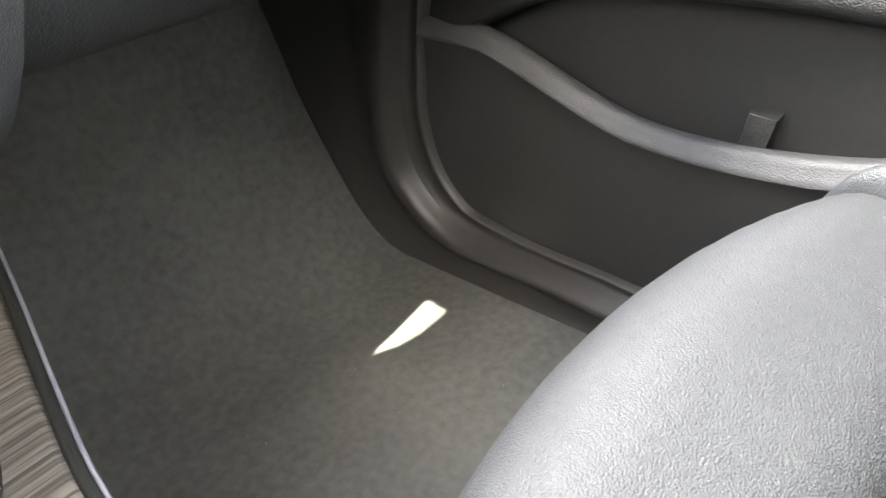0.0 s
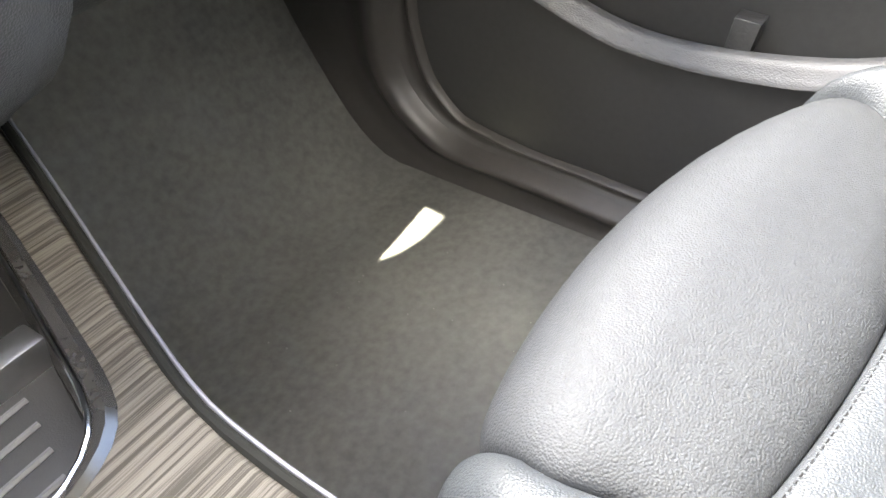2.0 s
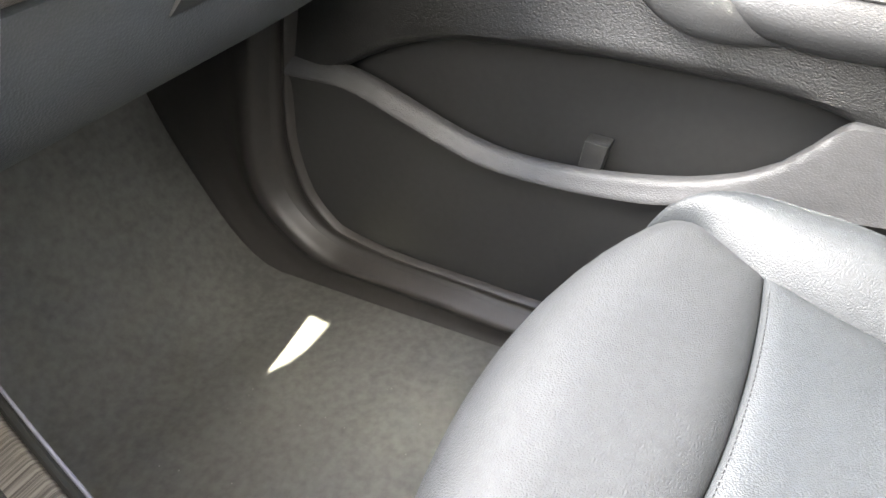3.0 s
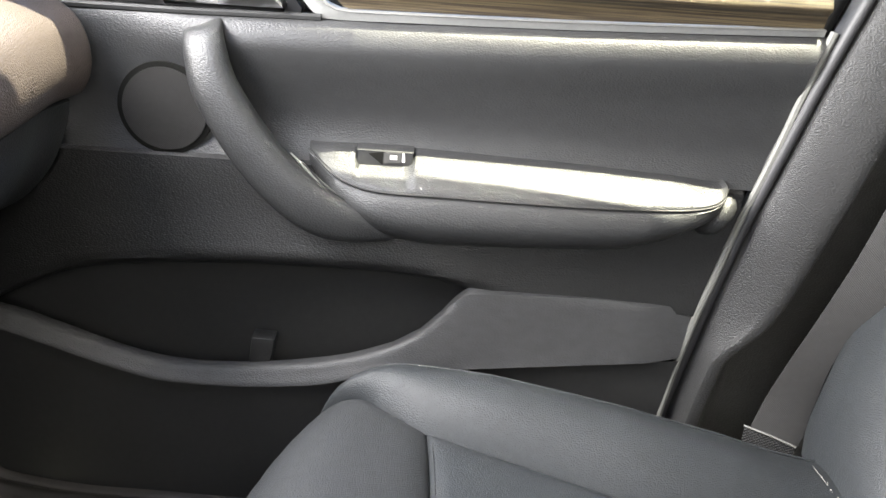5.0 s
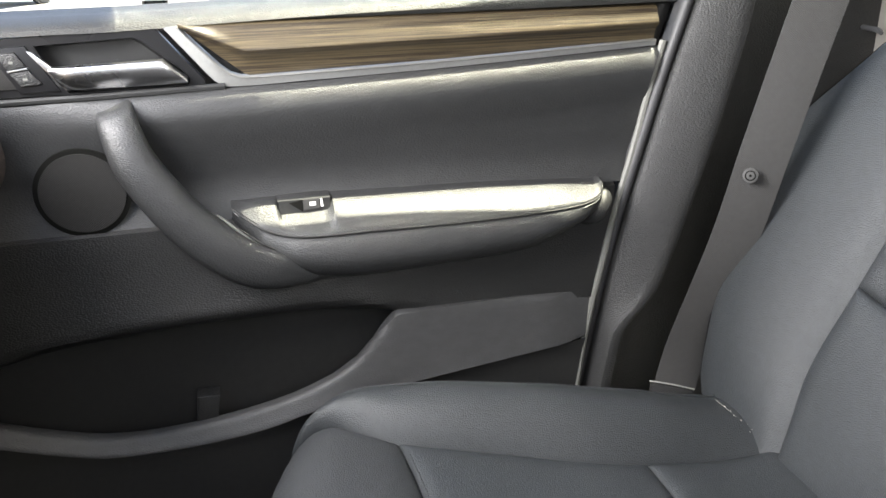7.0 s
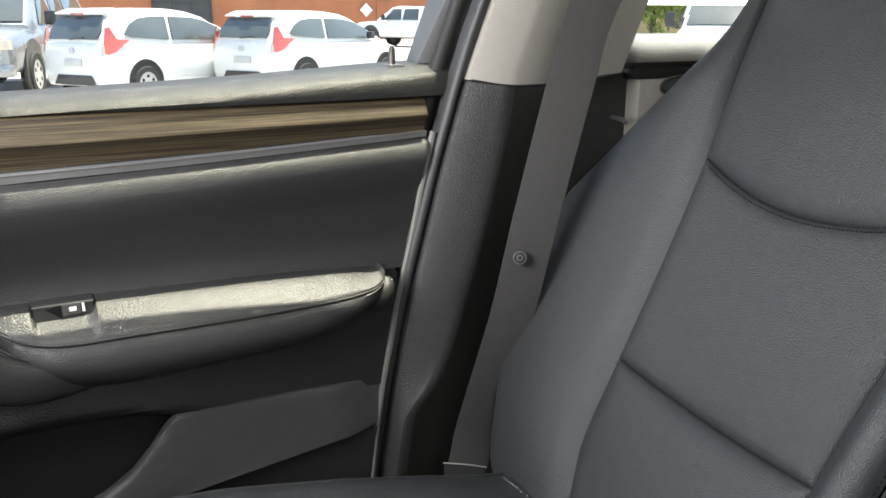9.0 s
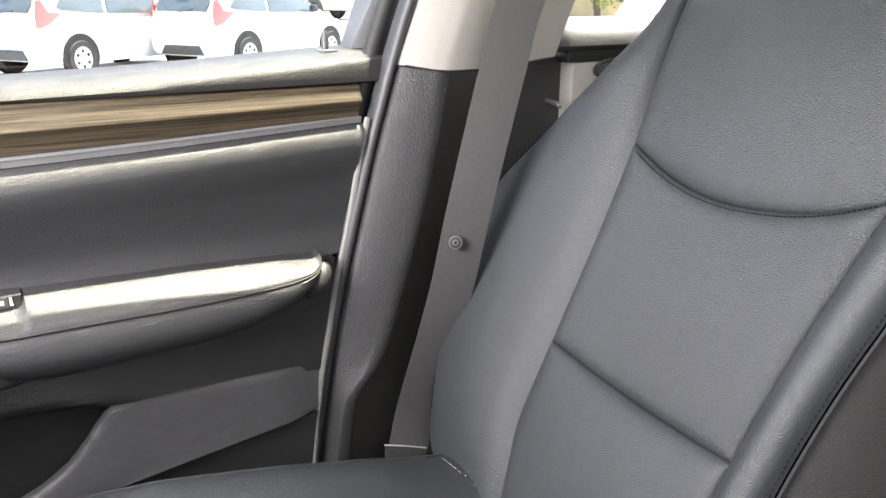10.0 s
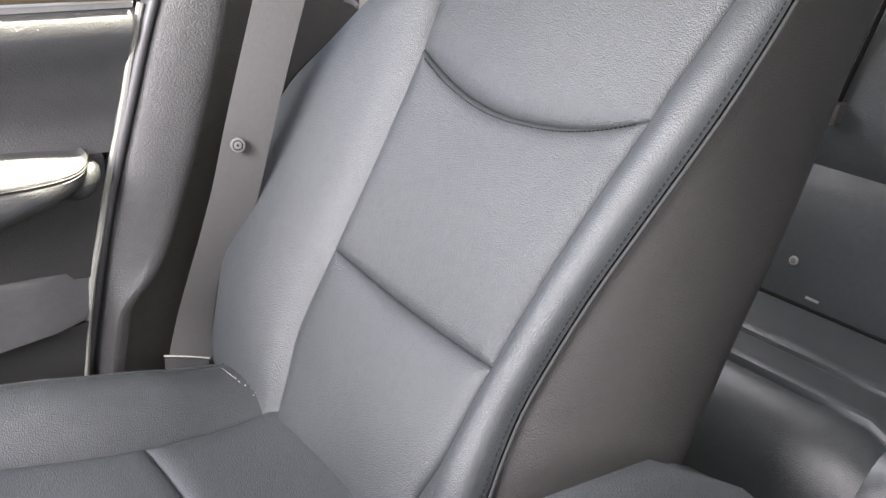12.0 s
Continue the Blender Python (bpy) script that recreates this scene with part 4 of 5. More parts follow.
def bolster(sign):
    rows = []
    pipe = []
    for v in np.linspace(-0.225, 0.62, 46):
        us = abs(seam_out(v) if sign > 0 else seam_in(v))
        uo = smooth_at(OUT if sign > 0 else INNER, v)
        k = min(1.0, max(0.0, (uo - us) / 0.08))
        h = (0.022 if sign > 0 else 0.044) * k * curve_at([(-0.225, 0.25), (-0.17, 0.75), (-0.08, 1.0), (0.2, 0.95), (0.4, 0.75), (0.62, 0.4)], v)
        base = 0.35 * us * us
        deep = -0.125
        if sign > 0:
            sec = [(lerp(us, uo, q), base + h * math.sin(min(1.0, q / 0.62) * math.pi / 2) ** 1.2 - 0.012 * max(0.0, 1 - q / 0.18) ** 2) for q in (0, 0.06, 0.13, 0.22, 0.33, 0.46, 0.60)]
            sec += [(lerp(us, uo, 0.72), base + h * 0.97), (lerp(us, uo, 0.87), base + h * 0.80), (uo - 0.004, base + h * 0.2)]
        else:
            sec = [(us, base - 0.009), (lerp(us, uo, 0.06), base + 0.002), (lerp(us, uo, 0.22), base + h * 0.45), (lerp(us, uo, 0.45), base + h * 0.92),
                   (lerp(us, uo, 0.66), base + h), (lerp(us, uo, 0.84), base + h * 0.82), (uo - 0.004, base + h * 0.35)]
        rows.append([back_at(sign * u, v, d) for u, d in crv(sec, 22)])
        pipe.append((uo, base + h * 0.35, deep, v))
    face = grid(rows)
    rows = []
    for uo, d, deep, v in pipe:
        ub = smooth_at(SIDE if sign < 0 else OUT, v) + (0.0 if sign < 0 else 0.018)
        sec = crv([(uo - 0.003, d - 0.002), (lerp(uo, ub, 0.30), lerp(d, deep, 0.2)), (lerp(uo, ub, 0.75), lerp(d, deep, 0.55)), (ub, lerp(d, deep, 0.9)), (ub - 0.008, deep - 0.008), (ub - 0.05, deep - 0.02), (ub - 0.12, deep - 0.02)], 20, False)
        rows.append([back_at(sign * u, v, q) for u, q in sec])
    return face, grid(rows), [back_at(sign * (uo + 0.0005), v, d + 0.0005) for uo, d, deep, v in pipe], [back_at(sign * (uo - 0.0058), v, d + 0.0048) for uo, d, deep, v in pipe]


def stitches(path, length, gap, r):
    """A row of sewn threads along a path."""
    bm = bmesh.new()
    pts = crv([tuple(p) for p in path], 400)
    s = np.concatenate([[0], np.cumsum([np.linalg.norm(b - a) for a, b in zip(pts, pts[1:])])])
    arr = np.array(pts)
    x = 0.0
    while x + length < s[-1]:
        a = [np.interp(x, s, arr[:, k]) for k in range(3)]
        b = [np.interp(x + length, s, arr[:, k]) for k in range(3)]
        tube([a, b], r, 4, bm)
        x += length + gap
    return bm


for sign, word in ((1, "door side"), (-1, "console side")):
    face, flank, pipe, sew = bolster(sign)
    bol = part("backrest_bolster", face, LEATHER_SOFT, seat, "raised leather back bolster")
    part("backrest_flank", flank, FLANK, seat, "smooth side of the backrest in leather darkened for its shade")
    if sign > 0:
        continue
    part("piping", tube(pipe, 0.0020, 12), WELT, bol, "leather piping along the bolster")
    part("stitching", stitches(sew, 0.0034, 0.0024, 0.0008), MATTE, bol, "row of grey stitches beside the piping")
arc = [back_at(u, arc_seam(u) - 0.0065, 0.35 * u * u - 0.0012) for u in np.linspace(-0.176, 0.150, 30)]
part("stitching", stitches(arc, 0.0032, 0.0020, 0.0008), MATTE, seat, "row of grey stitches below the curved seam")
top_cap = [[back_at(lerp(-0.21, 0.21, i / 15), 0.60 + 0.02 * math.sin(math.pi * k / 7), lerp(0.02, -0.13, k / 7)) for i in range(16)] for k in range(8)]
part("backrest_top", grid(top_cap), LEATHER_SOFT, seat, "rounded top of the backrest")
rear_shell = [[back_at(u, v, -0.115 + 0.02 * (1 - abs(u) / 0.2)) for u in np.linspace(-0.20, 0.20, 8)] for v in np.linspace(-0.225, 0.61, 12)]
part("backrest_shell", grid(rear_shell), PLASTIC, seat, "dark plastic rear shell of the backrest")

# cushion
CUSH_O = Vector((0.30, 0.34, 0.387))
TILT = radians(9.5)
CF = SF * math.cos(TILT) + Vector((0, 0, math.sin(TILT)))
CN = -SF * math.sin(TILT) + Vector((0, 0, math.cos(TILT)))
NOSE = 0.062


def cush_at(u, w, d):
    """A point of the cushion: across, forward along it (w = 0 at the thigh seam) and out of its face; it rolls down over its front."""
    wf = 0.094 - (0.50 if u < -0.06 else 0.42) * (u + 0.06) ** 2
    d = d - 0.08 * u * u + 0.024 * min(1.3, max(0.0, (-0.33 - w) / 0.16)) ** 2
    if w <= wf:
        return CUSH_O + SU * u + CF * w + CN * d
    a = (w - wf) / NOSE
    turn = min(a, radians(105))
    fwd = math.sin(turn) * (NOSE + d)
    drop = NOSE - math.cos(turn) * (NOSE + d)
    p = CUSH_O + SU * u + CF * (wf + fwd) - CN * drop
    if a > radians(105):
        ex = (a - radians(105)) * NOSE
        p += (CF * math.cos(radians(105)) - CN * math.sin(radians(105))) * ex
    return p


def cush_panel(left, right, w0, w1, n=26, m=26, r=0.022, depth=0.010, bulge=0.0, r0=None, r1=None):
    rows = []
    for j in range(m):
        t = 0.5 - 0.5 * math.cos(math.pi * j / (m - 1))
        row = []
        for i in range(n):
            s = 0.5 - 0.5 * math.cos(math.pi * i / (n - 1))
            wm = lerp(w0(0), w1(0), t)
            u = lerp(left(wm), right(wm), s)
            w = lerp(w0(u), w1(u), t)
            u = lerp(left(w), right(w), s)
            width, span = right(w) - left(w), w1(u) - w0(u)
            d = bulge * math.sin(math.pi * s) ** 0.6 * math.sin(math.pi * t) ** 0.6
            d -= max(edge_drop(s * width, r, depth), edge_drop((1 - s) * width, r, depth), edge_drop(t * span, r0 or r, depth), edge_drop((1 - t) * span, r1 or r, depth))
            row.append(cush_at(u, w, d))
        rows.append(row)
    return grid(rows)


def cs(w):
    """The seam between insert and side bolster, as distance from the seat's middle."""
    return smooth_at([(-0.50, 0.165), (-0.40, 0.155), (-0.28, 0.148), (-0.20, 0.152), (-0.10, 0.168), (0.0, 0.186), (0.05, 0.207), (0.09, 0.228), (0.13, 0.234), (0.30, 0.228)], w)


def cs_in(w):
    """The same seam on the console side, drawn inwards over the front."""
    return cs(w) - curve_at([(0.0, 0.0), (0.06, 0.014), (0.09, 0.020), (0.12, 0.028), (0.15, 0.032), (0.30, 0.034)], w)


def thigh(u):
    return -0.006 + (0.55 if u < 0 else 0.40) * u * u


def split(u):
    return -0.285 + 0.2 * u * u


part("cushion_panel", cush_panel(lambda w: -cs(w), cs, lambda u: -0.49, split, bulge=0.004), LEATHER_SOFT, seat, "rear seat panel of black leather")
part("cushion_panel", cush_panel(lambda w: -cs(w), cs, split, thigh, bulge=0.006), LEATHER_SOFT, seat, "middle seat panel of black leather")
part("thigh_roll", cush_panel(lambda w: -cs_in(w), cs, thigh, lambda u: 0.32, n=34, m=44, bulge=0.016, r=0.026, depth=0.012, r0=0.045), FINE_LEATHER, seat,
     "rounded front roll of the cushion in black leather")
sewn = [cush_at(u, thigh(u) - 0.0038, -0.0030) for u in np.linspace(-0.165, 0.165, 30)]
part("stitching", stitches(sewn, 0.0030, 0.0026, 0.0005), THREAD, seat, "row of dark stitches behind the front roll")
for sign in (1, -1):
    rows, edge = [], []
    for w in list(np.linspace(-0.50, 0.05, 34)) + list(np.linspace(0.06, 0.30, 20)):
        us = cs(w) if sign > 0 else cs_in(w)
        uo = smooth_at([(-0.50, 0.284), (-0.44, 0.286), (-0.30, 0.288), (-0.10, 0.292), (0.0, 0.288), (0.05, 0.278), (0.09, 0.262), (0.13, 0.250), (0.3, 0.244)], w)
        h = curve_at([(-0.50, 0.0), (-0.42, 0.014), (-0.32, 0.034), (-0.2, 0.040), (-0.05, 0.034), (0.04, 0.020), (0.09, 0.004), (0.13, -0.004), (0.30, -0.004)], w)
        h = h + 0.25 * us * us
        fall = curve_at([(-0.50, -0.17), (0.0, -0.20), (0.08, -0.12), (0.13, -0.04), (0.3, -0.03)], w)
        sec = [(us, -0.010), (lerp(us, uo, 0.08), lerp(-0.010, h, 0.34)), (lerp(us, uo, 0.26), lerp(-0.01, h, 0.80)), (lerp(us, uo, 0.5), h), (lerp(us, uo, 0.75), h * 0.86),
               (lerp(us, uo, 0.93), h * 0.42 - 0.002), (uo, -0.016), (uo + 0.003, -0.05 if fall < -0.06 else fall * 0.5), (uo - 0.006, fall)]
        rows.append([cush_at(sign * u, w, d) for u, d in crv(sec, 30)])
        edge.append(cush_at(sign * lerp(us, uo, 0.86), w, h * 0.66 + 0.001))
    bol = part("cushion_bolster", grid(rows), LEATHER_SOFT, seat, "raised leather side bolster of the cushion")
    part("piping", tube(edge[2:], 0.0013, 6), LEATHER_SOFT, bol)
part("seat_base", block((0.09, -0.18, 0.07), (0.53, 0.36, 0.25), 0.03), SMOOTH, seat, "black plastic seat base")
part("seat_rail", block((0.13, -0.3, -0.01), (0.17, 0.42, 0.07), 0.005), SMOOTH, seat)
part("seat_rail", block((0.45, -0.3, -0.01), (0.49, 0.42, 0.07), 0.005), SMOOTH, seat)

fray = bmesh.new()
for i in range(10):
    t = i / 9
    c = Vector((lerp(0.494, 0.454, t), lerp(-0.089, -0.101, t), lerp(0.3440, 0.3335, t))) + Vector([random.uniform(-0.003, 0.003) for k in range(3)])
    bmesh.ops.create_icosphere(fray, subdivisions=1, radius=random.uniform(0.0005, 0.0013), matrix=Matrix.Translation(c) @ Matrix.Diagonal((1.6, 0.8, 0.6, 1)))
tube(crv([(0.520, -0.0885, 0.3425), (0.508, -0.0885, 0.3430), (0.496, -0.089, 0.3435), (0.490, -0.090, 0.343)], 8), 0.0003, 4, fray)
part("loose_fluff", fray, BEIGE, seat, "pale bits of fluff in the joint between cushion and back", smooth=False)

# ---- centre console ----
console = thing("centre_console", (-0.1, 0.3, 0.0), "centre console with grey wood trim, silver edge and ribbed tray", "console")
EDGE = [(0.020, 0.30), (0.018, 0.42), (0.018, 0.51), (0.020, 0.56), (0.026, 0.61), (0.045, 0.675), (0.080, 0.783), (0.113, 0.893), (0.150, 1.02)]


def console_z(y):
    return 0.42 + 0.03 * max(0.0, (y - 0.75)) / 0.25


edge = crv(EDGE, 40)
HOLE = [(0.070, 0.93), (0.052, 0.83), (0.034, 0.76), (0.018, 0.705), (0.004, 0.660), (-0.010, 0.634), (-0.032, 0.619), (-0.06, 0.614), (-0.20, 0.614)]
hole = crv(HOLE, 40)
rows = []
for e in crv([(0.014, 0.28), (0.014, 0.46), (0.013, 0.53), (0.016, 0.58), (0.032, 0.655), (0.064, 0.76), (0.106, 0.90), (0.135, 1.0)], 60):
    zz = console_z(e[1])
    inner = -0.235
    if e[1] > 0.615:
        inner = min(e[0] - 0.004, float(np.interp(e[1], [p[1] for p in reversed(hole)], [p[0] for p in reversed(hole)])))
    rows.append([(e[0], e[1], zz - 0.004), (e[0] - 0.003, e[1], zz - 0.001)] + [(lerp(e[0] - 0.006, inner, t), e[1], zz) for t in (0, 0.3, 0.6, 0.9, 1.0)] + [(inner, e[1], zz - 0.006)])
part("wood_trim", grid(rows), WOOD_CONSOLE, console, "grey streaked wood console trim")
part("silver_edge", tube([(p[0], p[1], console_z(p[1]) - 0.001) for p in edge], 0.0013, 10), DULL_EDGE, console, "bright metal edge along the wood")
part("edge_groove", tube([(p[0] - 0.0048, p[1] + 0.0005, console_z(p[1]) - 0.0022) for p in edge], 0.0036, 8), MATTE, console, "dark groove between wood and metal edge")
rows = []
for p in edge:
    z = console_z(p[1])
    rows.append([(x, p[1], q) for x, q in crv([(p[0] - 0.001, z - 0.004), (p[0] + 0.001, z - 0.012), (p[0] - 0.004, z - 0.05), (p[0] - 0.002, 0.2), (p[0] + 0.012, 0.02), (p[0] + 0.02, -0.02)], 12)])
part("tunnel_side", grid(rows), CARPET, console, "dark carpeted side of the console")
part("tunnel_side", block((-0.23, -0.25, -0.02), (0.012, 0.32, 0.40), 0.015), SMOOTH, console, "dark lower console body")
bez = bmesh.new()
rows = []
for p in hole:
    z = console_z(p[1])
    t = np.array((-1.0, 0.35))
    rows.append([(p[0] + 0.002, p[1] - 0.002, z + 0.0005), (p[0] - 0.002, p[1] + 0.001, z + 0.004), (p[0] - 0.008, p[1] + 0.003, z + 0.003), (p[0] - 0.012, p[1] + 0.006, z - 0.004), (p[0] - 0.014, p[1] + 0.012, z - 0.03)])
part("tray_bezel", grid(rows, bez), BEZEL_GLOSS, console, "glossy dark bezel round the tray")
part("tray_ring", tube([(p[0] - 0.011, p[1] + 0.004, console_z(p[1]) + 0.0015) for p in hole], 0.0018, 8), CHROME, console, "thin bright ring in the bezel")
tray_out = [(x - 0.014, y + 0.012) for x, y in HOLE] + [(-0.20, 0.95)]
tray = part("tray_mat", slab([(x, y, 0.385) for x, y in tray_out], (0, 0, 0.006), 0.002), RUBBER, console, "ribbed black rubber tray mat")
for k in range(4):
    y = 0.648 + 0.020 * k
    part("rib", tube([(-0.17, y, 0.3915), (-0.036 + 0.006 * k, y + 0.004, 0.3915)], 0.0022, 6), GREY_BUTTON, tray)
part("tray_divider", block((-0.2, 0.722, 0.385), (0.010, 0.744, 0.412), 0.004), SILVER, console, "satin silver crossbar of the tray")
lid_pts = [(-0.060, -0.192), (-0.052, -0.17), (-0.030, -0.06), (-0.024, 0.12), (-0.22, 0.12), (-0.22, -0.205), (-0.12, -0.204), (-0.075, -0.201)]
part("armrest_lid", slab([(x, y, 0.47) for x, y in lid_pts], (0, 0, 0.062), 0.020, 5), LEATHER_SOFT, console, "padded black leather armrest lid")
part("armrest_box", block((-0.215, -0.18, 0.0), (-0.058, 0.10, 0.472), 0.01), SMOOTH, console, "black box under the armrest")

# ---- dash ----
dash = thing("dashboard", (0.2, 1.0, 0.5), "grained dashboard with padded knee panel and glove box", "dashboard")
xs = list(np.linspace(-0.75, 0.62, 26)) + [0.635, 0.650, 0.662, 0.672, 0.682, 0.692, 0.702, 0.710, 0.716, 0.721, 0.7245, 0.7265]
DASH_Y = -0.015


def end_round(x):
    """How far the dash's end turns away near the door."""
    q = min(1.0, max(0.0, (x - 0.655) / 0.055))
    return (DASH_Y + 0.016 * max(0.0, (min(x, 0.64) - 0.45) / 0.2) ** 2 - 0.008 * q * q * (3 - 2 * q)
            + (0.0 if x < 0.70 else 0.05 * (1 - math.sqrt(max(0.0, 1 - ((x - 0.70) / 0.0266) ** 2)))))


def dash_skin(section, lo=-1.0, hi=1.0):
    rows = []
    for x in xs:
        if not lo <= x <= hi:
            continue
        e = end_round(x)
        rows.append([(x, y + e, z) for y, z in section])
    return grid(rows)


part("dash_top", dash_skin(crv([(1.45, 0.85), (1.2, 0.885), (1.0, 0.876), (0.90, 0.856), (0.868, 0.84), (0.862, 0.832)], 18)), DASH, dash, "soft grained dash top")
part("wood_band", dash_skin(crv([(0.862, 0.833), (0.846, 0.820), (0.822, 0.790), (0.812, 0.771)], 8)), WOOD_DOOR, dash, "brown wood band across the dash")
knee = crv([(0.815, 0.7715), (0.794, 0.767), (0.768, 0.753), (0.748, 0.733), (0.740, 0.702), (0.743, 0.676), (0.756, 0.655), (0.773, 0.650)], 22)
part("knee_pad", dash_skin(knee, hi=0.703), DASH, dash, "padded grained dash panel above the glove box")
part("dash_end", dash_skin(knee, lo=0.701), GLOVE, dash, "dark grey end trim of the dash beside the door")
part("glove_box", dash_skin(crv([(0.778, 0.652), (0.772, 0.648), (0.770, 0.640), (0.778, 0.61), (0.80, 0.565), (0.834, 0.527), (0.868, 0.508), (0.90, 0.50)], 20)), GLOVE, dash,
     "grained glove box lid with a recessed grip")
part("dash_underside", dash_skin(crv([(0.895, 0.505), (0.95, 0.49), (1.1, 0.47), (1.45, 0.50)], 10)), SMOOTH, dash, "dark felt underside of the dash")
part("dash_seam", tube([(x, 0.7735 + end_round(x), 0.6505) for x in xs], 0.002, 6), RUBBER, dash, "dark joint above the glove box")
grip = part("grip_recess", slab([(0.286, 0.7560, 0.6155), (0.370, 0.7560, 0.6155), (0.360, 0.7655, 0.600), (0.278, 0.7655, 0.600)], (0, 0.014, 0.01), 0.002), RUBBER, dash, "dark glove box grip")
part("grip_edge", tube([(0.286, 0.7550, 0.6185), (0.374, 0.7550, 0.6185)], 0.0020, 8), GREY_BUTTON, grip, "thin bright edge of the grip")
vent = part("air_vent", slab([(0.572, 0.789, 0.827), (0.642, 0.789, 0.827), (0.692, 0.789, 0.803), (0.712, 0.789, 0.767), (0.628, 0.789, 0.767), (0.600, 0.789, 0.790)], (0, 0.06, 0), 0.004), MATTE, dash,
            "black air vent at the end of the dash")
for k in range(4):
    z = 0.775 + 0.0125 * k
    a, b = curve_at([(0.767, 0.631), (0.790, 0.604), (0.827, 0.576)], z), curve_at([(0.767, 0.708), (0.803, 0.688), (0.827, 0.640)], z)
    part("vane", slab([(a, 0.781, z - 0.003), (b, 0.783, z), (b, 0.800, z + 0.004), (a, 0.798, z + 0.001)], (0, 0, 0.0028), 0.0008), SMOOTH, vent, "dark vane of the air vent")
part("vent_tab", block((0.630, 0.775, 0.786), (0.652, 0.792, 0.793), 0.002), SILVER, vent, "bright adjusting tab of the vent")
part("vent_edge", tube(crv([(0.566, 0.784, 0.829), (0.580, 0.783, 0.811), (0.602, 0.782, 0.787), (0.624, 0.780, 0.762)], 12), 0.0018, 8), CHROME, vent, "thin chrome edge of the vent")
part("vent_rim", tube(crv([(0.566, 0.785, 0.830), (0.642, 0.785, 0.830), (0.694, 0.785, 0.805), (0.716, 0.786, 0.765)], 20), 0.0034, 8), GLOVE, vent, "dark outer rim of the vent")
# side of the centre stack beside the console
rows = []
for z, y, x in ((0.425, 0.93, 0.150), (0.45, 0.885, 0.147), (0.475, 0.845, 0.143), (0.50, 0.815, 0.141), (0.54, 0.785, 0.143), (0.60, 0.76, 0.150), (0.66, 0.745, 0.160)):
    rows.append([tuple(q) for q in crv([(-0.3, y - 0.02, z), (x - 0.1, y - 0.015, z), (x - 0.045, y - 0.006, z), (x - 0.03, y + 0.004, z), (x - 0.027, y + 0.008, z), (x - 0.022, y, z), (x - 0.008, y + 0.012, z), (x, y + 0.045, z), (x + 0.004, y + 0.3, z)], 26)])
part("stack_panel", grid(rows), RIM_SKIN, dash, "grey grained side of the centre stack with a groove")

# ---- rear bench ----
bench = thing("rear_bench", (0.0, -0.9, 0.0), "black leather rear bench with sewn cross pleats", "rear seat")


def bench_skin(x0, x1, prof, n=10, crown=0.006):
    rows = []
    for i in range(n):
        s = i / (n - 1)
        x = lerp(x0, x1, s)
        e = edge_drop(s * (x1 - x0), 0.03, 0.014) + edge_drop((1 - s) * (x1 - x0), 0.03, 0.014)
        rows.append([(x, y, z - e) for y, z in prof])
    return grid(rows)


def pleat(y0, z0, y1, z1, h=0.009):
    return crv([(y0, z0 - 0.004), (lerp(y0, y1, 0.1), lerp(z0, z1, 0.1) + h * 0.45), (lerp(y0, y1, 0.5), lerp(z0, z1, 0.5) + h * 0.8), (lerp(y0, y1, 0.86), lerp(z0, z1, 0.86) + h), (lerp(y0, y1, 0.965), lerp(z0, z1, 0.965) + h * 0.7), (y1, z1 - 0.004)], 20)


for x0, x1 in ((-0.66, -0.125), (-0.125, 0.66)):
    part("bench_pleat", bench_skin(x0, x1, pleat(-0.936, 0.375, -0.757, 0.379), 24), BENCH, bench, "sewn cross pleat of the bench")
    part("bench_pleat", bench_skin(x0, x1, pleat(-0.757, 0.379, -0.659, 0.382), 24), BENCH, bench)
    part("bench_front", bench_skin(x0, x1, crv([(-0.659, 0.378), (-0.648, 0.3865), (-0.625, 0.390), (-0.595, 0.383), (-0.568, 0.360), (-0.549, 0.315), (-0.540, 0.24), (-0.545, 0.12), (-0.555, 0.0)], 22), 24), BENCH, bench,
         "rounded front of the bench")


def rear_back(x0, x1, z0, z1, h):
    """A panel of the leaning rear backrest."""
    rows = []
    for i in range(16):
        s = i / 15
        x = lerp(x0, x1, s)
        row = []
        for j in range(14):
            t = j / 13
            z = lerp(z0, z1, t)
            out = h * (math.sin(math.pi * t) ** 0.4) * min(1, 8 * s, 8 * (1 - s)) ** 0.5
            row.append((x, -0.955 - (z - 0.38) * 0.30 + out, z))
        rows.append(row)
    return grid(rows)


for x0, x1 in ((-0.64, -0.13), (-0.1295, 0.64)):
    part("rear_back_panel", rear_back(x0, x1, 0.345, 0.592, 0.018), BENCH, bench, "lower panel of the rear backrest")
    part("rear_back_panel", rear_back(x0, x1, 0.593, 0.95, 0.022), BENCH, bench, "upper panel of the rear backrest")
part("anchor_button", disc((0.163, -0.951, 0.442), (0, 1, 0.28), 0.0080, 0.006, 20, 0.002), SEAL, bench, "small round grey anchor button")
part("button_ring", disc((0.163, -0.9495, 0.4423), (0, 1, 0.28), 0.0048, 0.003, 16, 0.0005), GREY_BUTTON, bench)
# black strip that puts the shade between seat and backrest into colour
part("gap_shade", tube([(x, -0.948, 0.372) for x in np.linspace(-0.62, 0.62, 8)], 0.009, 8), MATTE, bench, "black strip put in as the shade of the gap between seat and backrest")
part("strap", tube([(0.197, -1.022, 0.69), (0.190, -1.05, 0.80), (0.183, -1.085, 0.93)], 0.006, 8), MATTE, bench, "dark strap lying on the backrest")
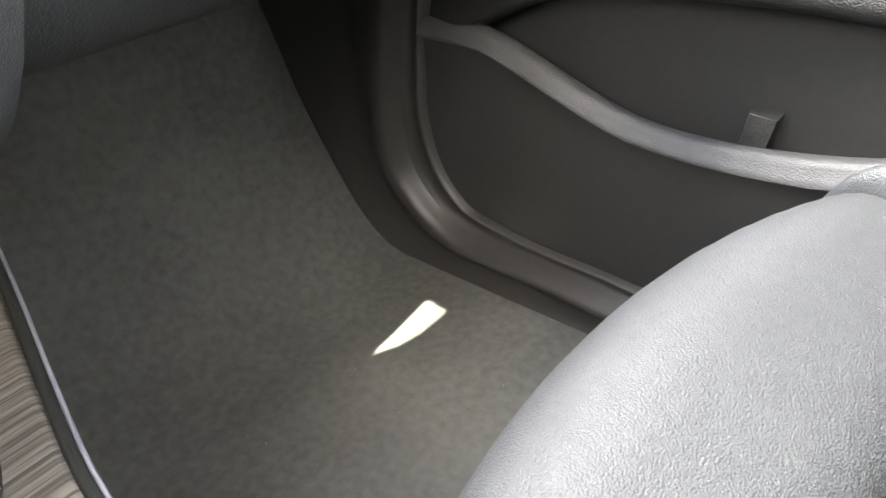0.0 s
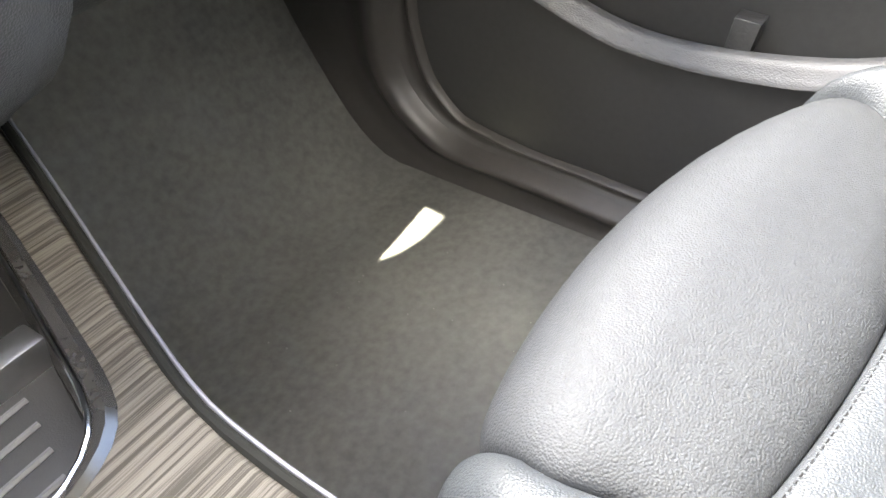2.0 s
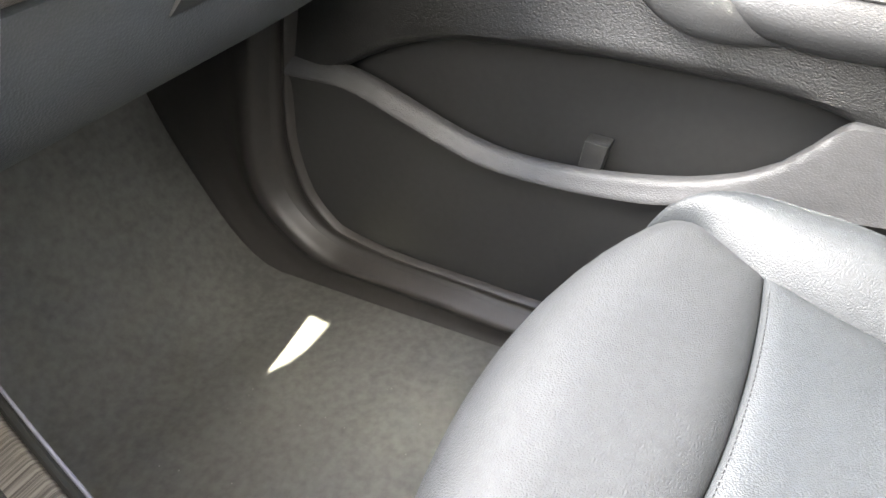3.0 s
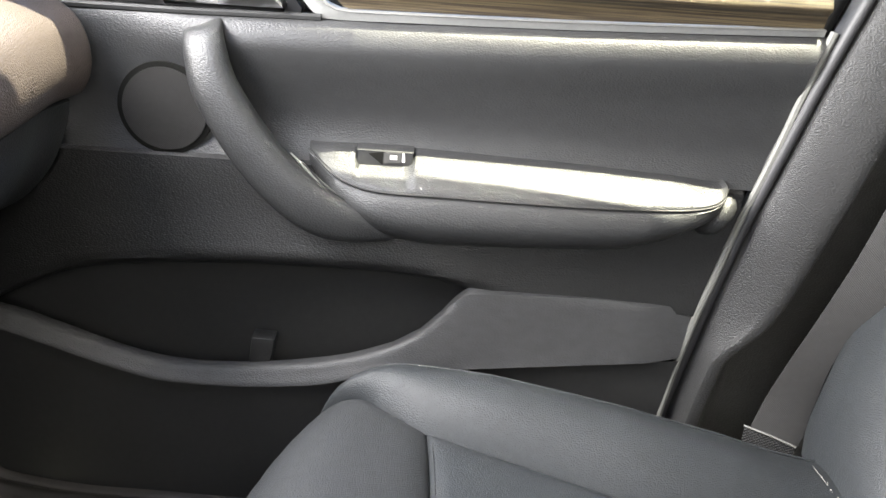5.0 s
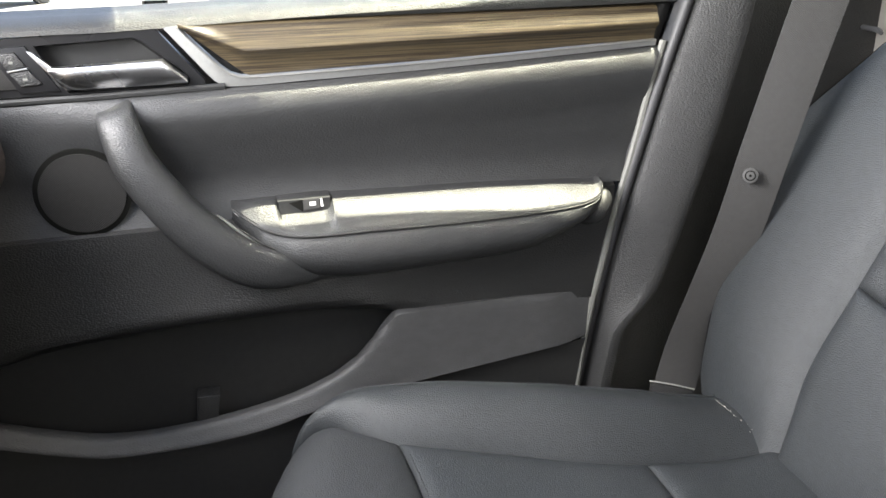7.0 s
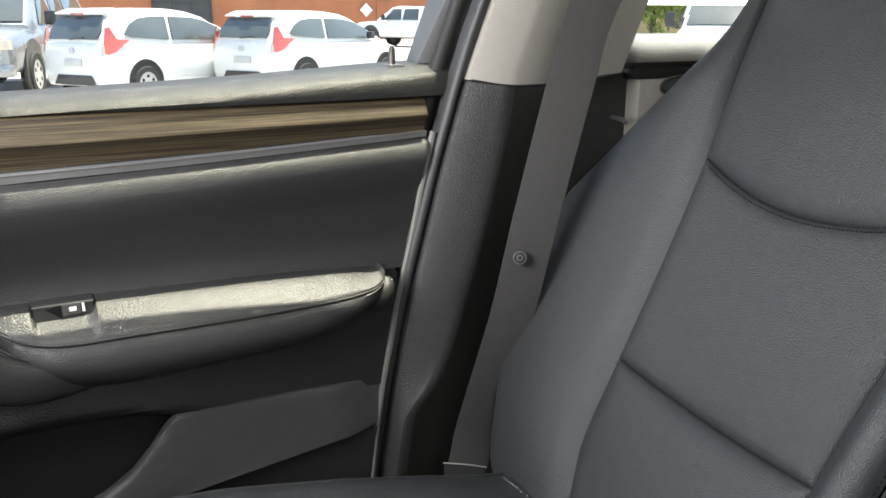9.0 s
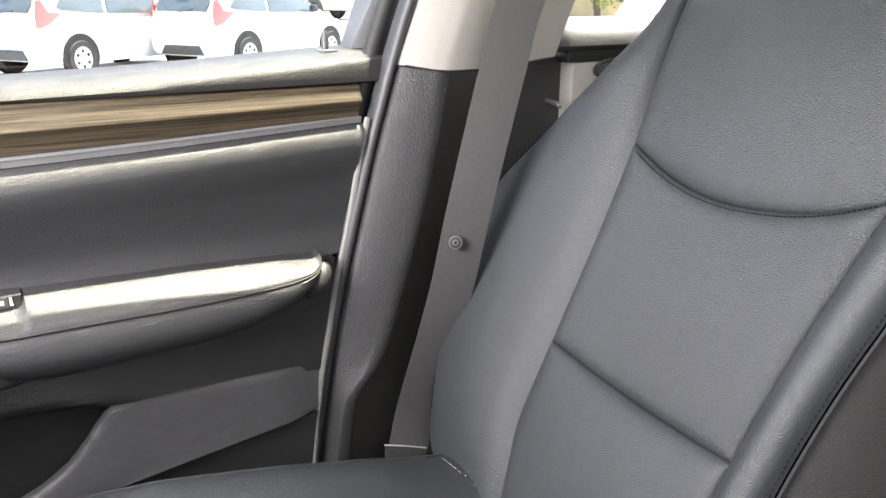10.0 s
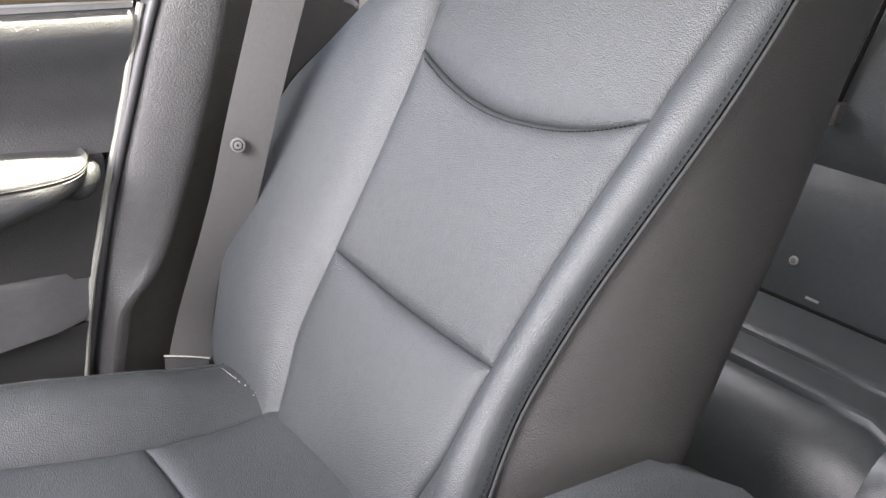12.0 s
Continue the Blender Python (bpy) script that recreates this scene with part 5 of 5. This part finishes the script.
part("hinge_cap", block((0.182, -1.05, 0.665), (0.206, -1.00, 0.70), 0.004), SMOOTH, bench, "small black latch beside the backrest")
part("label_tag", slab([(0.122, -0.937, 0.392), (0.100, -0.938, 0.391), (0.100, -0.940, 0.3935), (0.122, -0.939, 0.3945)], (0, 0, 0.002)), SEAL, bench, "pale edge of a tag in the gap")
solo("parcel_wall", block((-0.7, -1.35, 0.3), (0.7, -1.30, 0.93), 0.01), CARPET, "dark carpeted back of the rear bench", kind="structure")

# ---- rear door, seen past the seat ----
rdoor = thing("rear_door", (0.78, -0.9, 0.1), "closed rear car door with light padded window sill", "car door")
rows = []
for y in np.linspace(-0.39, -1.45, 16):
    rows.append([(x, y, z) for x, z in crv([(0.84, 0.906), (0.79, 0.904), (0.755, 0.894), (0.738, 0.875), (0.737, 0.862), (0.745, 0.856), (0.77, 0.852)], 14)])
part("window_sill", grid(rows), VINYL, rdoor, "grained window sill of the rear door")
part("dark_band", block((0.748, -1.45, 0.836), (0.80, -0.470, 0.8565), 0.004), RUBBER, rdoor, "dark band under the sill")
part("door_field", block((0.750, -1.45, 0.1), (0.80, -0.481, 0.836), 0.006), BEIGE, rdoor, "light trim field of the rear door")
part("release_ring", tube([(0.747, -0.525 - 0.045 * (1 - math.cos(a)) , 0.822 + 0.016 * math.sin(a)) for a in np.linspace(0.0, 2 * math.pi, 28)], 0.003, 8), SMOOTH, rdoor, "dark ring of the rear release")
part("release_cup", slab([(0.748, -0.53 - 0.04 * (1 - math.cos(a)), 0.822 + 0.013 * math.sin(a)) for a in np.linspace(0, 2 * math.pi, 20)[:-1]], (0.003, 0, 0)), SILVER, rdoor, "silver release cup")
solo("coat_hook", tube(crv([(0.765, -0.44, 0.775), (0.72, -0.425, 0.776), (0.70, -0.415, 0.774)], 8), [0.004] * 7 + [0.003], 8), GREY_BUTTON,
     "small grey hook on the pillar", "hook")

# ---- outside: parking lot ----
GROUND = -0.47
ASPHALT = material("sun_bleached_asphalt", (0.42, 0.41, 0.385), 0.9, vary=0.25, spread=0.5, fine=0.6, fine_scale=60, spec=0.2)
PAINT = material("white_car_paint", (0.80, 0.80, 0.79), 0.25, vary=0.03, spread=1.5, coat=0.8)
SILVER_PAINT = material("silver_car_paint", (0.33, 0.34, 0.36), 0.3, metal=0.5, vary=0.04, spread=1.5, coat=0.8)
DARK_PAINT = material("dark_brown_paint", (0.05, 0.04, 0.035), 0.3, vary=0.06, spread=1.5, coat=0.8)
CAR_GLASS = material("tinted_car_glass", (0.085, 0.10, 0.10), 0.05, vary=0.15, spread=2.0, coat=0.5)
TYRE = material("tyre_rubber", (0.03, 0.03, 0.03), 0.8, vary=0.15, spread=9)
RIM_METAL = material("wheel_alloy", (0.55, 0.55, 0.56), 0.35, metal=0.7, vary=0.06, spread=8)
# lamp red paled so the colour carries the washed-out haze
RED_LAMP = material("haze_paled_red_lamp", (0.50, 0.11, 0.09), 0.2, vary=0.1, spread=12, coat=1.0)
CLEAR_LAMP = material("clear_lamp", (0.65, 0.55, 0.45), 0.15, vary=0.1, spread=12, coat=1.0)
BRICK = material("orange_brick_wall", (0.42, 0.16, 0.08), 0.85, vary=0.2, spread=0.6, fine=0.5, fine_scale=40)
STEEL_DOOR = material("dark_workshop_door", (0.06, 0.06, 0.065), 0.5, vary=0.15, spread=1.0)
PLATE = material("pale_plate", (0.55, 0.55, 0.54), 0.5, vary=0.05, spread=6)
TAN = material("tan_wall", (0.42, 0.33, 0.18), 0.9, vary=0.15, spread=0.8)
LEAF = material("sunlit_leaves", (0.16, 0.20, 0.04), 0.6, vary=0.4, spread=3.0)
BARK = material("tree_bark", (0.10, 0.075, 0.05), 0.9, vary=0.3, spread=6.0, fine=0.8, fine_scale=60)
solo("ground", block((-400, -400, GROUND - 0.5), (400, 400, GROUND)), ASPHALT, "sun-bleached asphalt parking lot", kind="structure", smooth=False)


def wheel_parts(car, x, y, r, out):
    """Tyre and spoked rim, its face towards out (-1 or 1 along x)."""
    bm = bmesh.new()
    rows = []
    for k in range(24):
        a = 2 * math.pi * k / 24
        rows.append([(x + dx * out, y + q * math.cos(a), r + q * math.sin(a)) for dx, q in ((-0.2, r * 0.66), (-0.2, r * 0.95), (-0.16, r), (-0.04, r), (0.0, r * 0.94), (0.0, r * 0.66))])
    rows.append(rows[0])
    grid(rows, bm)
    w = part("wheel", bm, TYRE, car, "dark road tyre", local=True)
    rim = disc((x - 0.008 * out, y, r), (out, 0, 0), r * 0.66, 0.03, 24)
    hub = part("rim", rim, RIM_METAL, w, "silver alloy rim", local=True)
    for k in range(6):
        a = 2 * math.pi * (k + 0.5) / 6
        c = Vector((x - 0.005 * out, y + r * 0.42 * math.cos(a), r + r * 0.42 * math.sin(a)))
        part("slot", disc(c, (out, 0, 0), r * 0.10, 0.004, 8), RUBBER, hub, local=True)


def body_loft(stations):
    """Stations: along y, half width, underside z, shoulder z, top z."""
    rows = []
    for y, w, zb, zs, zt in stations:
        half = [(w * 0.90, zb), (w * 0.985, zb + 0.10), (w, lerp(zb, zs, 0.55)), (w * 0.985, zs), (w * 0.90, lerp(zs, zt, 0.75)), (w * 0.5, zt), (0, zt + 0.01)]
        ring = [(x, y, z) for x, z in half] + [(-x, y, z) for x, z in reversed(half[:-1])]
        rows.append(ring)
    return grid(rows, close=True, caps=True)


def hatchback(m, label, tall):
    car = thing("hatchback", (0, 0, 0), label, "car", "white parked cars")
    part("body", body_loft([(-2.02, 0.70, 0.34, 0.80, 0.92), (-1.96, 0.80, 0.28, 0.85, 1.0), (-1.7, 0.845, 0.24, 0.90, 1.02), (-1.0, 0.855, 0.22, 0.90, 1.0), (0.4, 0.855, 0.22, 0.88, 0.98),
                            (1.1, 0.845, 0.22, 0.84, 0.96), (1.7, 0.82, 0.24, 0.72, 0.84), (2.0, 0.66, 0.30, 0.60, 0.66)]), PAINT, car, local=True)
    h = tall
    rows = []
    for y, w0, w1, z1 in ((-1.97, 0.70, 0.67, 1.00), (-1.90, 0.73, 0.65, h - 0.36), (-1.78, 0.755, 0.63, h - 0.18), (-1.58, 0.775, 0.62, h - 0.085), (-1.25, 0.79, 0.62, h - 0.03), (-0.8, 0.80, 0.62, h),
                          (-0.3, 0.81, 0.61, h), (0.1, 0.81, 0.605, h - 0.04), (0.45, 0.80, 0.60, h - 0.125), (0.85, 0.78, 0.61, h - 0.29), (1.15, 0.75, 0.64, h - 0.45), (1.35, 0.72, 0.66, 0.97)):
        half = crv([(w0, 0.95), (lerp(w0, w1, 0.5), lerp(0.95, z1, 0.55)), (lerp(w0, w1, 0.9), lerp(0.95, z1, 0.86)), (w1 * 0.86, z1 - 0.012), (w1 * 0.45, z1 + 0.012), (0, z1 + 0.02)], 9)
        rows.append([(x, y, z) for x, z in half] + [(-x, y, z) for x, z in reversed(half[:-1])])
    part("cabin", grid(rows, close=True, caps=True), PAINT, car, local=True)


    def glass_point(s, y, z):
        return (s * (lerp(0.815, 0.645, (z - 0.98) / (h - 1.05)) + 0.004), y, z)


    for s in (1, -1):
        for pts in (((-1.62, 1.11), (-1.50, 1.07), (-0.66, 1.01), (-0.60, h - 0.13), (-0.90, h - 0.125), (-1.22, h - 0.16), (-1.45, h - 0.26)),
                    ((-0.58, 1.01), (0.72, 0.99), (0.86, 1.05), (0.62, h - 0.31), (0.34, h - 0.20), (0.02, h - 0.145), (-0.53, h - 0.13))):
            part("side_window", slab([glass_point(s, y, z) for y, z in pts], (s * 0.012, 0, 0), 0.004), CAR_GLASS, car, "dark tinted side window", local=True)
        part("mirror", block((min(s * 0.86, s * 1.0), 0.55, 0.98), (max(s * 0.86, s * 1.0), 0.68, 1.12), 0.03), SMOOTH, car, "black wing mirror", local=True)
        lamp = slab([(s * 0.79, -1.99, 0.80), (s * 0.845, -1.84, 0.86), (s * 0.845, -1.56, 1.03), (s * 0.785, -1.78, 1.04), (s * 0.735, -1.86, 1.24), (s * 0.69, -1.92, 1.22), (s * 0.70, -2.0, 0.84)], (s * 0.02, -0.012, 0), 0.006)
        tl = part("tail_lamp", lamp, RED_LAMP, car, "red tail lamp", local=True)
        part("reverse_lamp", slab([(s * 0.70, -2.03, 0.78), (s * 0.76, -2.022, 0.78), (s * 0.74, -2.0, 0.94), (s * 0.69, -2.005, 0.92)], (0, -0.012, 0)), CLEAR_LAMP, tl, local=True)
        for y in (-1.28, 1.25):
            part("wheel_arch", disc((s * 0.862, y, 0.34), (s, 0, 0), 0.37, 0.05, 28), RUBBER, car, local=True)
            wheel_parts(car, s * 0.888, y, 0.30, s)
    part("rear_window", slab([(-0.56, -1.975, 1.03), (0.56, -1.975, 1.03), (0.60, -1.90, 1.16), (0.52, -1.76, h - 0.12), (-0.52, -1.76, h - 0.12), (-0.60, -1.90, 1.16)], (0, -0.03, 0.01), 0.006), CAR_GLASS, car, "dark rear window", local=True)
    part("wiper", tube([(-0.02, -2.03, 1.03), (0.28, -2.0, 1.07)], 0.012, 6), SMOOTH, car, local=True)
    part("spoiler", slab([(-0.55, -1.84, h - 0.10), (0.55, -1.84, h - 0.10), (0.56, -1.55, h - 0.02), (-0.56, -1.55, h - 0.02)], (0, 0, 0.03), 0.01), PAINT, car, local=True)
    part("stop_lamp", block((-0.14, -1.862, h - 0.11), (0.14, -1.83, h - 0.075), 0.004), RED_LAMP, car, local=True)
    part("bumper_insert", slab([(-0.50, -2.035, 0.30), (0.50, -2.035, 0.30), (0.40, -2.03, 0.46), (-0.40, -2.03, 0.46)], (0, -0.015, 0), 0.004), SMOOTH, car, "black lower bumper insert", local=True)
    part("rear_badge", disc((0, -2.06, 0.86), (0, -1, 0.1), 0.05, 0.05, 16), RIM_METAL, car, local=True)
    part("plate_panel", block((-0.20, -2.045, 0.60), (0.20, -2.0, 0.72), 0.004), PLATE, car, local=True)
    car.matrix_basis = m
    return car


def pickup(m, label, paint, long_cab=False):
    car = thing("estate_car" if long_cab else "pickup_truck", (0, 0, 0), label, "car" if long_cab else "truck")
    part("body", body_loft([(-2.9, 0.93, 0.55, 1.05, 1.12), (-2.6, 0.96, 0.50, 1.10, 1.20), (-1.0, 0.97, 0.45, 1.12, 1.22), (1.0, 0.97, 0.45, 1.12, 1.24), (1.6, 0.96, 0.45, 1.08, 1.22), (2.6, 0.94, 0.48, 1.02, 1.16), (2.85, 0.86, 0.52, 0.98, 1.06)]), paint, car, local=True)
    rows = []
    tail = ((-2.85, 0.80, 1.30), (-2.55, 0.72, 1.84)) if long_cab else ()
    for y, w1, z1 in tail + ((-1.1, 0.70, 1.88) if long_cab else (-1.1, 0.74, 1.30), (-0.95, 0.70, 1.86), (0.3, 0.70, 1.90), (0.75, 0.70, 1.82), (1.55, 0.80, 1.26)):
        rows.append([(0.90, y, 1.16), (lerp(0.90, w1, 0.8), y, lerp(1.16, z1, 0.8)), (w1 * 0.9, y, z1), (-w1 * 0.9, y, z1), (-lerp(0.90, w1, 0.8), y, lerp(1.16, z1, 0.8)), (-0.90, y, 1.16)])
    part("cab", grid(rows, close=True, caps=True), paint, car, local=True)
    part("windscreen", slab([(-0.74, 1.50, 1.30), (0.74, 1.50, 1.30), (0.62, 0.86, 1.78), (-0.62, 0.86, 1.78)], (0, 0.02, 0.02), 0.005), CAR_GLASS, car, "tinted windscreen", local=True)
    back = 1.72 if long_cab else 0.0
    part("rear_window", slab([(-0.66, -1.10 - back, 1.36), (0.66, -1.10 - back, 1.36), (0.60, -0.99 - back * 0.93, 1.78), (-0.60, -0.99 - back * 0.93, 1.78)], (0, -0.02, 0), 0.005), CAR_GLASS, car, "tinted rear window", local=True)
    for s in (1, -1):
        for y0, y1, b in (((-2.4, -1.0, -1.0),) if long_cab else ()) + ((-0.9, 0.0, -0.05), (0.08, 1.1, 0.62)):
            part("side_window", slab([(s * 0.89, y0, 1.26), (s * 0.89, y1, 1.26), (s * 0.73, b, 1.76), (s * 0.73, y0 + 0.06, 1.76)], (s * 0.012, 0, 0), 0.008), CAR_GLASS, car, "tinted side window", local=True)
        part("mirror", block((min(s * 0.98, s * 1.18), 0.95, 1.25), (max(s * 0.98, s * 1.18), 1.06, 1.5), 0.03), SMOOTH, car, local=True)
        part("head_lamp", block((min(s * 0.50, s * 0.90), 2.70, 0.86), (max(s * 0.50, s * 0.90), 2.90, 1.02), 0.02), CLEAR_LAMP, car, "headlamp with an amber corner", local=True)
        part("tail_lamp", block((min(s * 0.80, s * 0.95), -2.93, 0.80), (max(s * 0.80, s * 0.95), -2.85, 1.12), 0.01), RED_LAMP, car, "red tail lamp", local=True)
        for y in (-1.75, 1.85):
            part("wheel_arch", disc((s * 0.968, y, 0.50), (s, 0, 0), 0.52, 0.05, 28), SMOOTH, car, local=True)
            wheel_parts(car, s * 1.0, y, 0.40, s)
    grille = part("grille", block((-0.52, 2.82, 0.62), (0.52, 2.93, 1.02), 0.02), SMOOTH, car, "dark radiator grille", local=True)
    for k in range(3):
        part("grille_bar", block((-0.5, 2.92, 0.68 + 0.12 * k), (0.5, 2.95, 0.72 + 0.12 * k), 0.006), RIM_METAL, grille, local=True)
    part("bumper", block((-0.92, 2.72, 0.42), (0.92, 2.98, 0.62), 0.05), paint, car, local=True)
    part("rear_bumper", block((-0.92, -3.02, 0.48), (0.92, -2.85, 0.66), 0.03), RIM_METAL, car, local=True)
    car.matrix_basis = m
    return car


def parked(x, y, heading):
    """A place on the lot; heading in degrees from the car's forward axis, turning left."""
    return pose(x, y, GROUND, 0, 0, heading)


hatchback(parked(15.8, -2.18, -145), "white five-door hatchback parked on the lot, seen from behind", 1.53)
hatchback(parked(15.5, -5.02, -149), "white small hatchback with red tail lamps parked on the lot", 1.50)
pickup(parked(18.15, 0.35, 72), "silver off-road estate car parked nose out on the lot", SILVER_PAINT, True)
pickup(parked(36.0, -17.1, -60), "white pickup truck parked far across the lot", PAINT)
pickup(parked(21.5, 6.4, 72), "dark brown pickup truck parked nose out on the lot", DARK_PAINT)
pickup(parked(12.7, -13.3, 43), "white van-like truck parked nose out beyond the rear window", PAINT)

shop = thing("workshop_building", (50, -14, GROUND), "orange brick workshop with a dark roller door", "building")
part("wall", block((50, -60, GROUND), (58, -3.0, 7.5), 0.05), BRICK, shop, "sunlit orange brick wall")
part("wall", block((50.2, -3.0, GROUND), (58, 40, 6.5), 0.05), TAN, shop, "pale rendered wall")
rd = part("roller_door", block((49.9, -10.6, GROUND), (50.05, -7.2, 4.2), 0.01), STEEL_DOOR, shop, "dark panelled roller door")
for k in range(6):
    part("door_rail", block((49.85, -10.6, GROUND + 0.7 * k), (49.95, -7.2, GROUND + 0.7 * k + 0.06), 0.005), SMOOTH, rd)
for k in range(4):
    part("door_post", block((49.84, -10.6 + 1.1 * k, GROUND), (49.94, -10.5 + 1.1 * k, 4.2), 0.005), SMOOTH, rd)
part("side_door", block((49.9, -22.3, GROUND), (50.05, -21.2, 1.9), 0.01), BRICK, shop, "plain orange side door")
part("sign_plate", slab([(49.88, -20.0, 1.35), (49.88, -20.45, 1.8), (49.88, -20.9, 1.35), (49.88, -20.45, 0.9)], (0.03, 0, 0)), WHITE_MARK, shop, "small white diamond plate")
part("parapet", block((49.8, -60, 7.5), (58.2, 40, 7.9), 0.03), TAN, shop)

house = thing("tan_building", (26, -26, GROUND), "tan building with brown openings behind the lot", "building")
part("wall", block((24, -30.5, GROUND), (30, -22.0, 5.0), 0.05), TAN, house)
for k in range(4):
    part("window", block((23.9, -29.6 + 2.0 * k, 0.6), (24.05, -28.6 + 2.0 * k, 2.4), 0.02), STEEL_DOOR, house, "brown shaded window")


def tree(x, y, h, seed):
    rnd = random.Random(seed)
    t = thing("tree", (x, y, GROUND), "small leafy street tree in full sun", "tree")
    bm = tube(crv([(x, y, GROUND), (x + 0.1, y, GROUND + h * 0.3), (x, y + 0.1, GROUND + h * 0.65)], 8), [0.14, 0.12, 0.11, 0.1, 0.09, 0.08, 0.06, 0.04], 8)
    for k in range(7):
        a = k * 0.9
        z = GROUND + h * (0.3 + 0.05 * k)
        tube(crv([(x, y, z), (x + 0.5 * math.cos(a), y + 0.5 * math.sin(a), z + 0.5), (x + 1.1 * math.cos(a), y + 1.1 * math.sin(a), z + 0.9)], 6), [0.05, 0.04, 0.035, 0.03, 0.02, 0.01], 6, bm)
    part("trunk", bm, BARK, t)
    verts, faces = [], []
    for k in range(5000):
        d = Vector((rnd.gauss(0, 1), rnd.gauss(0, 1), rnd.gauss(0, 1))).normalized() * rnd.uniform(0.35, 1) ** 0.6
        blob = 0.8 + 0.35 * noise.noise(d * 2.2 + Vector((seed, 0, 0)))
        c = Vector((x, y, GROUND + h * 0.62)) + Vector((d.x * h * 0.34, d.y * h * 0.34, d.z * h * 0.40)) * blob
        u = Vector((rnd.gauss(0, 1), rnd.gauss(0, 1), rnd.gauss(0, 1))).normalized()
        w = u.orthogonal().normalized()
        s = rnd.uniform(0.06, 0.12)
        i = len(verts)
        verts += [c - u * s, c + w * s * 0.5, c + u * s, c - w * s * 0.5]
        faces.append((i, i + 1, i + 2, i + 3))
    me = bpy.data.meshes.new("crown")
    me.from_pydata([tuple(v) for v in verts], [], faces)
    me.materials.append(LEAF)
    ob = new("crown", me)
    ob.parent = t
    ob.matrix_parent_inverse = t.matrix_basis.inverted()
    ob["label"] = "loose crown of small sunlit leaves"


tree(19.5, -17.5, 4.2, 3)
tree(22.0, -21.5, 4.8, 8)

# open skins: their faces look into the cabin
for name in ("toe_board", "lower_panel", "pocket_liner", "backrest_flank", "backrest_flank.001", "silver_border",
             "upper_trim", "rear_back_panel.002", "rear_back_panel.003"):
    bpy.data.objects[name].data.flip_normals()
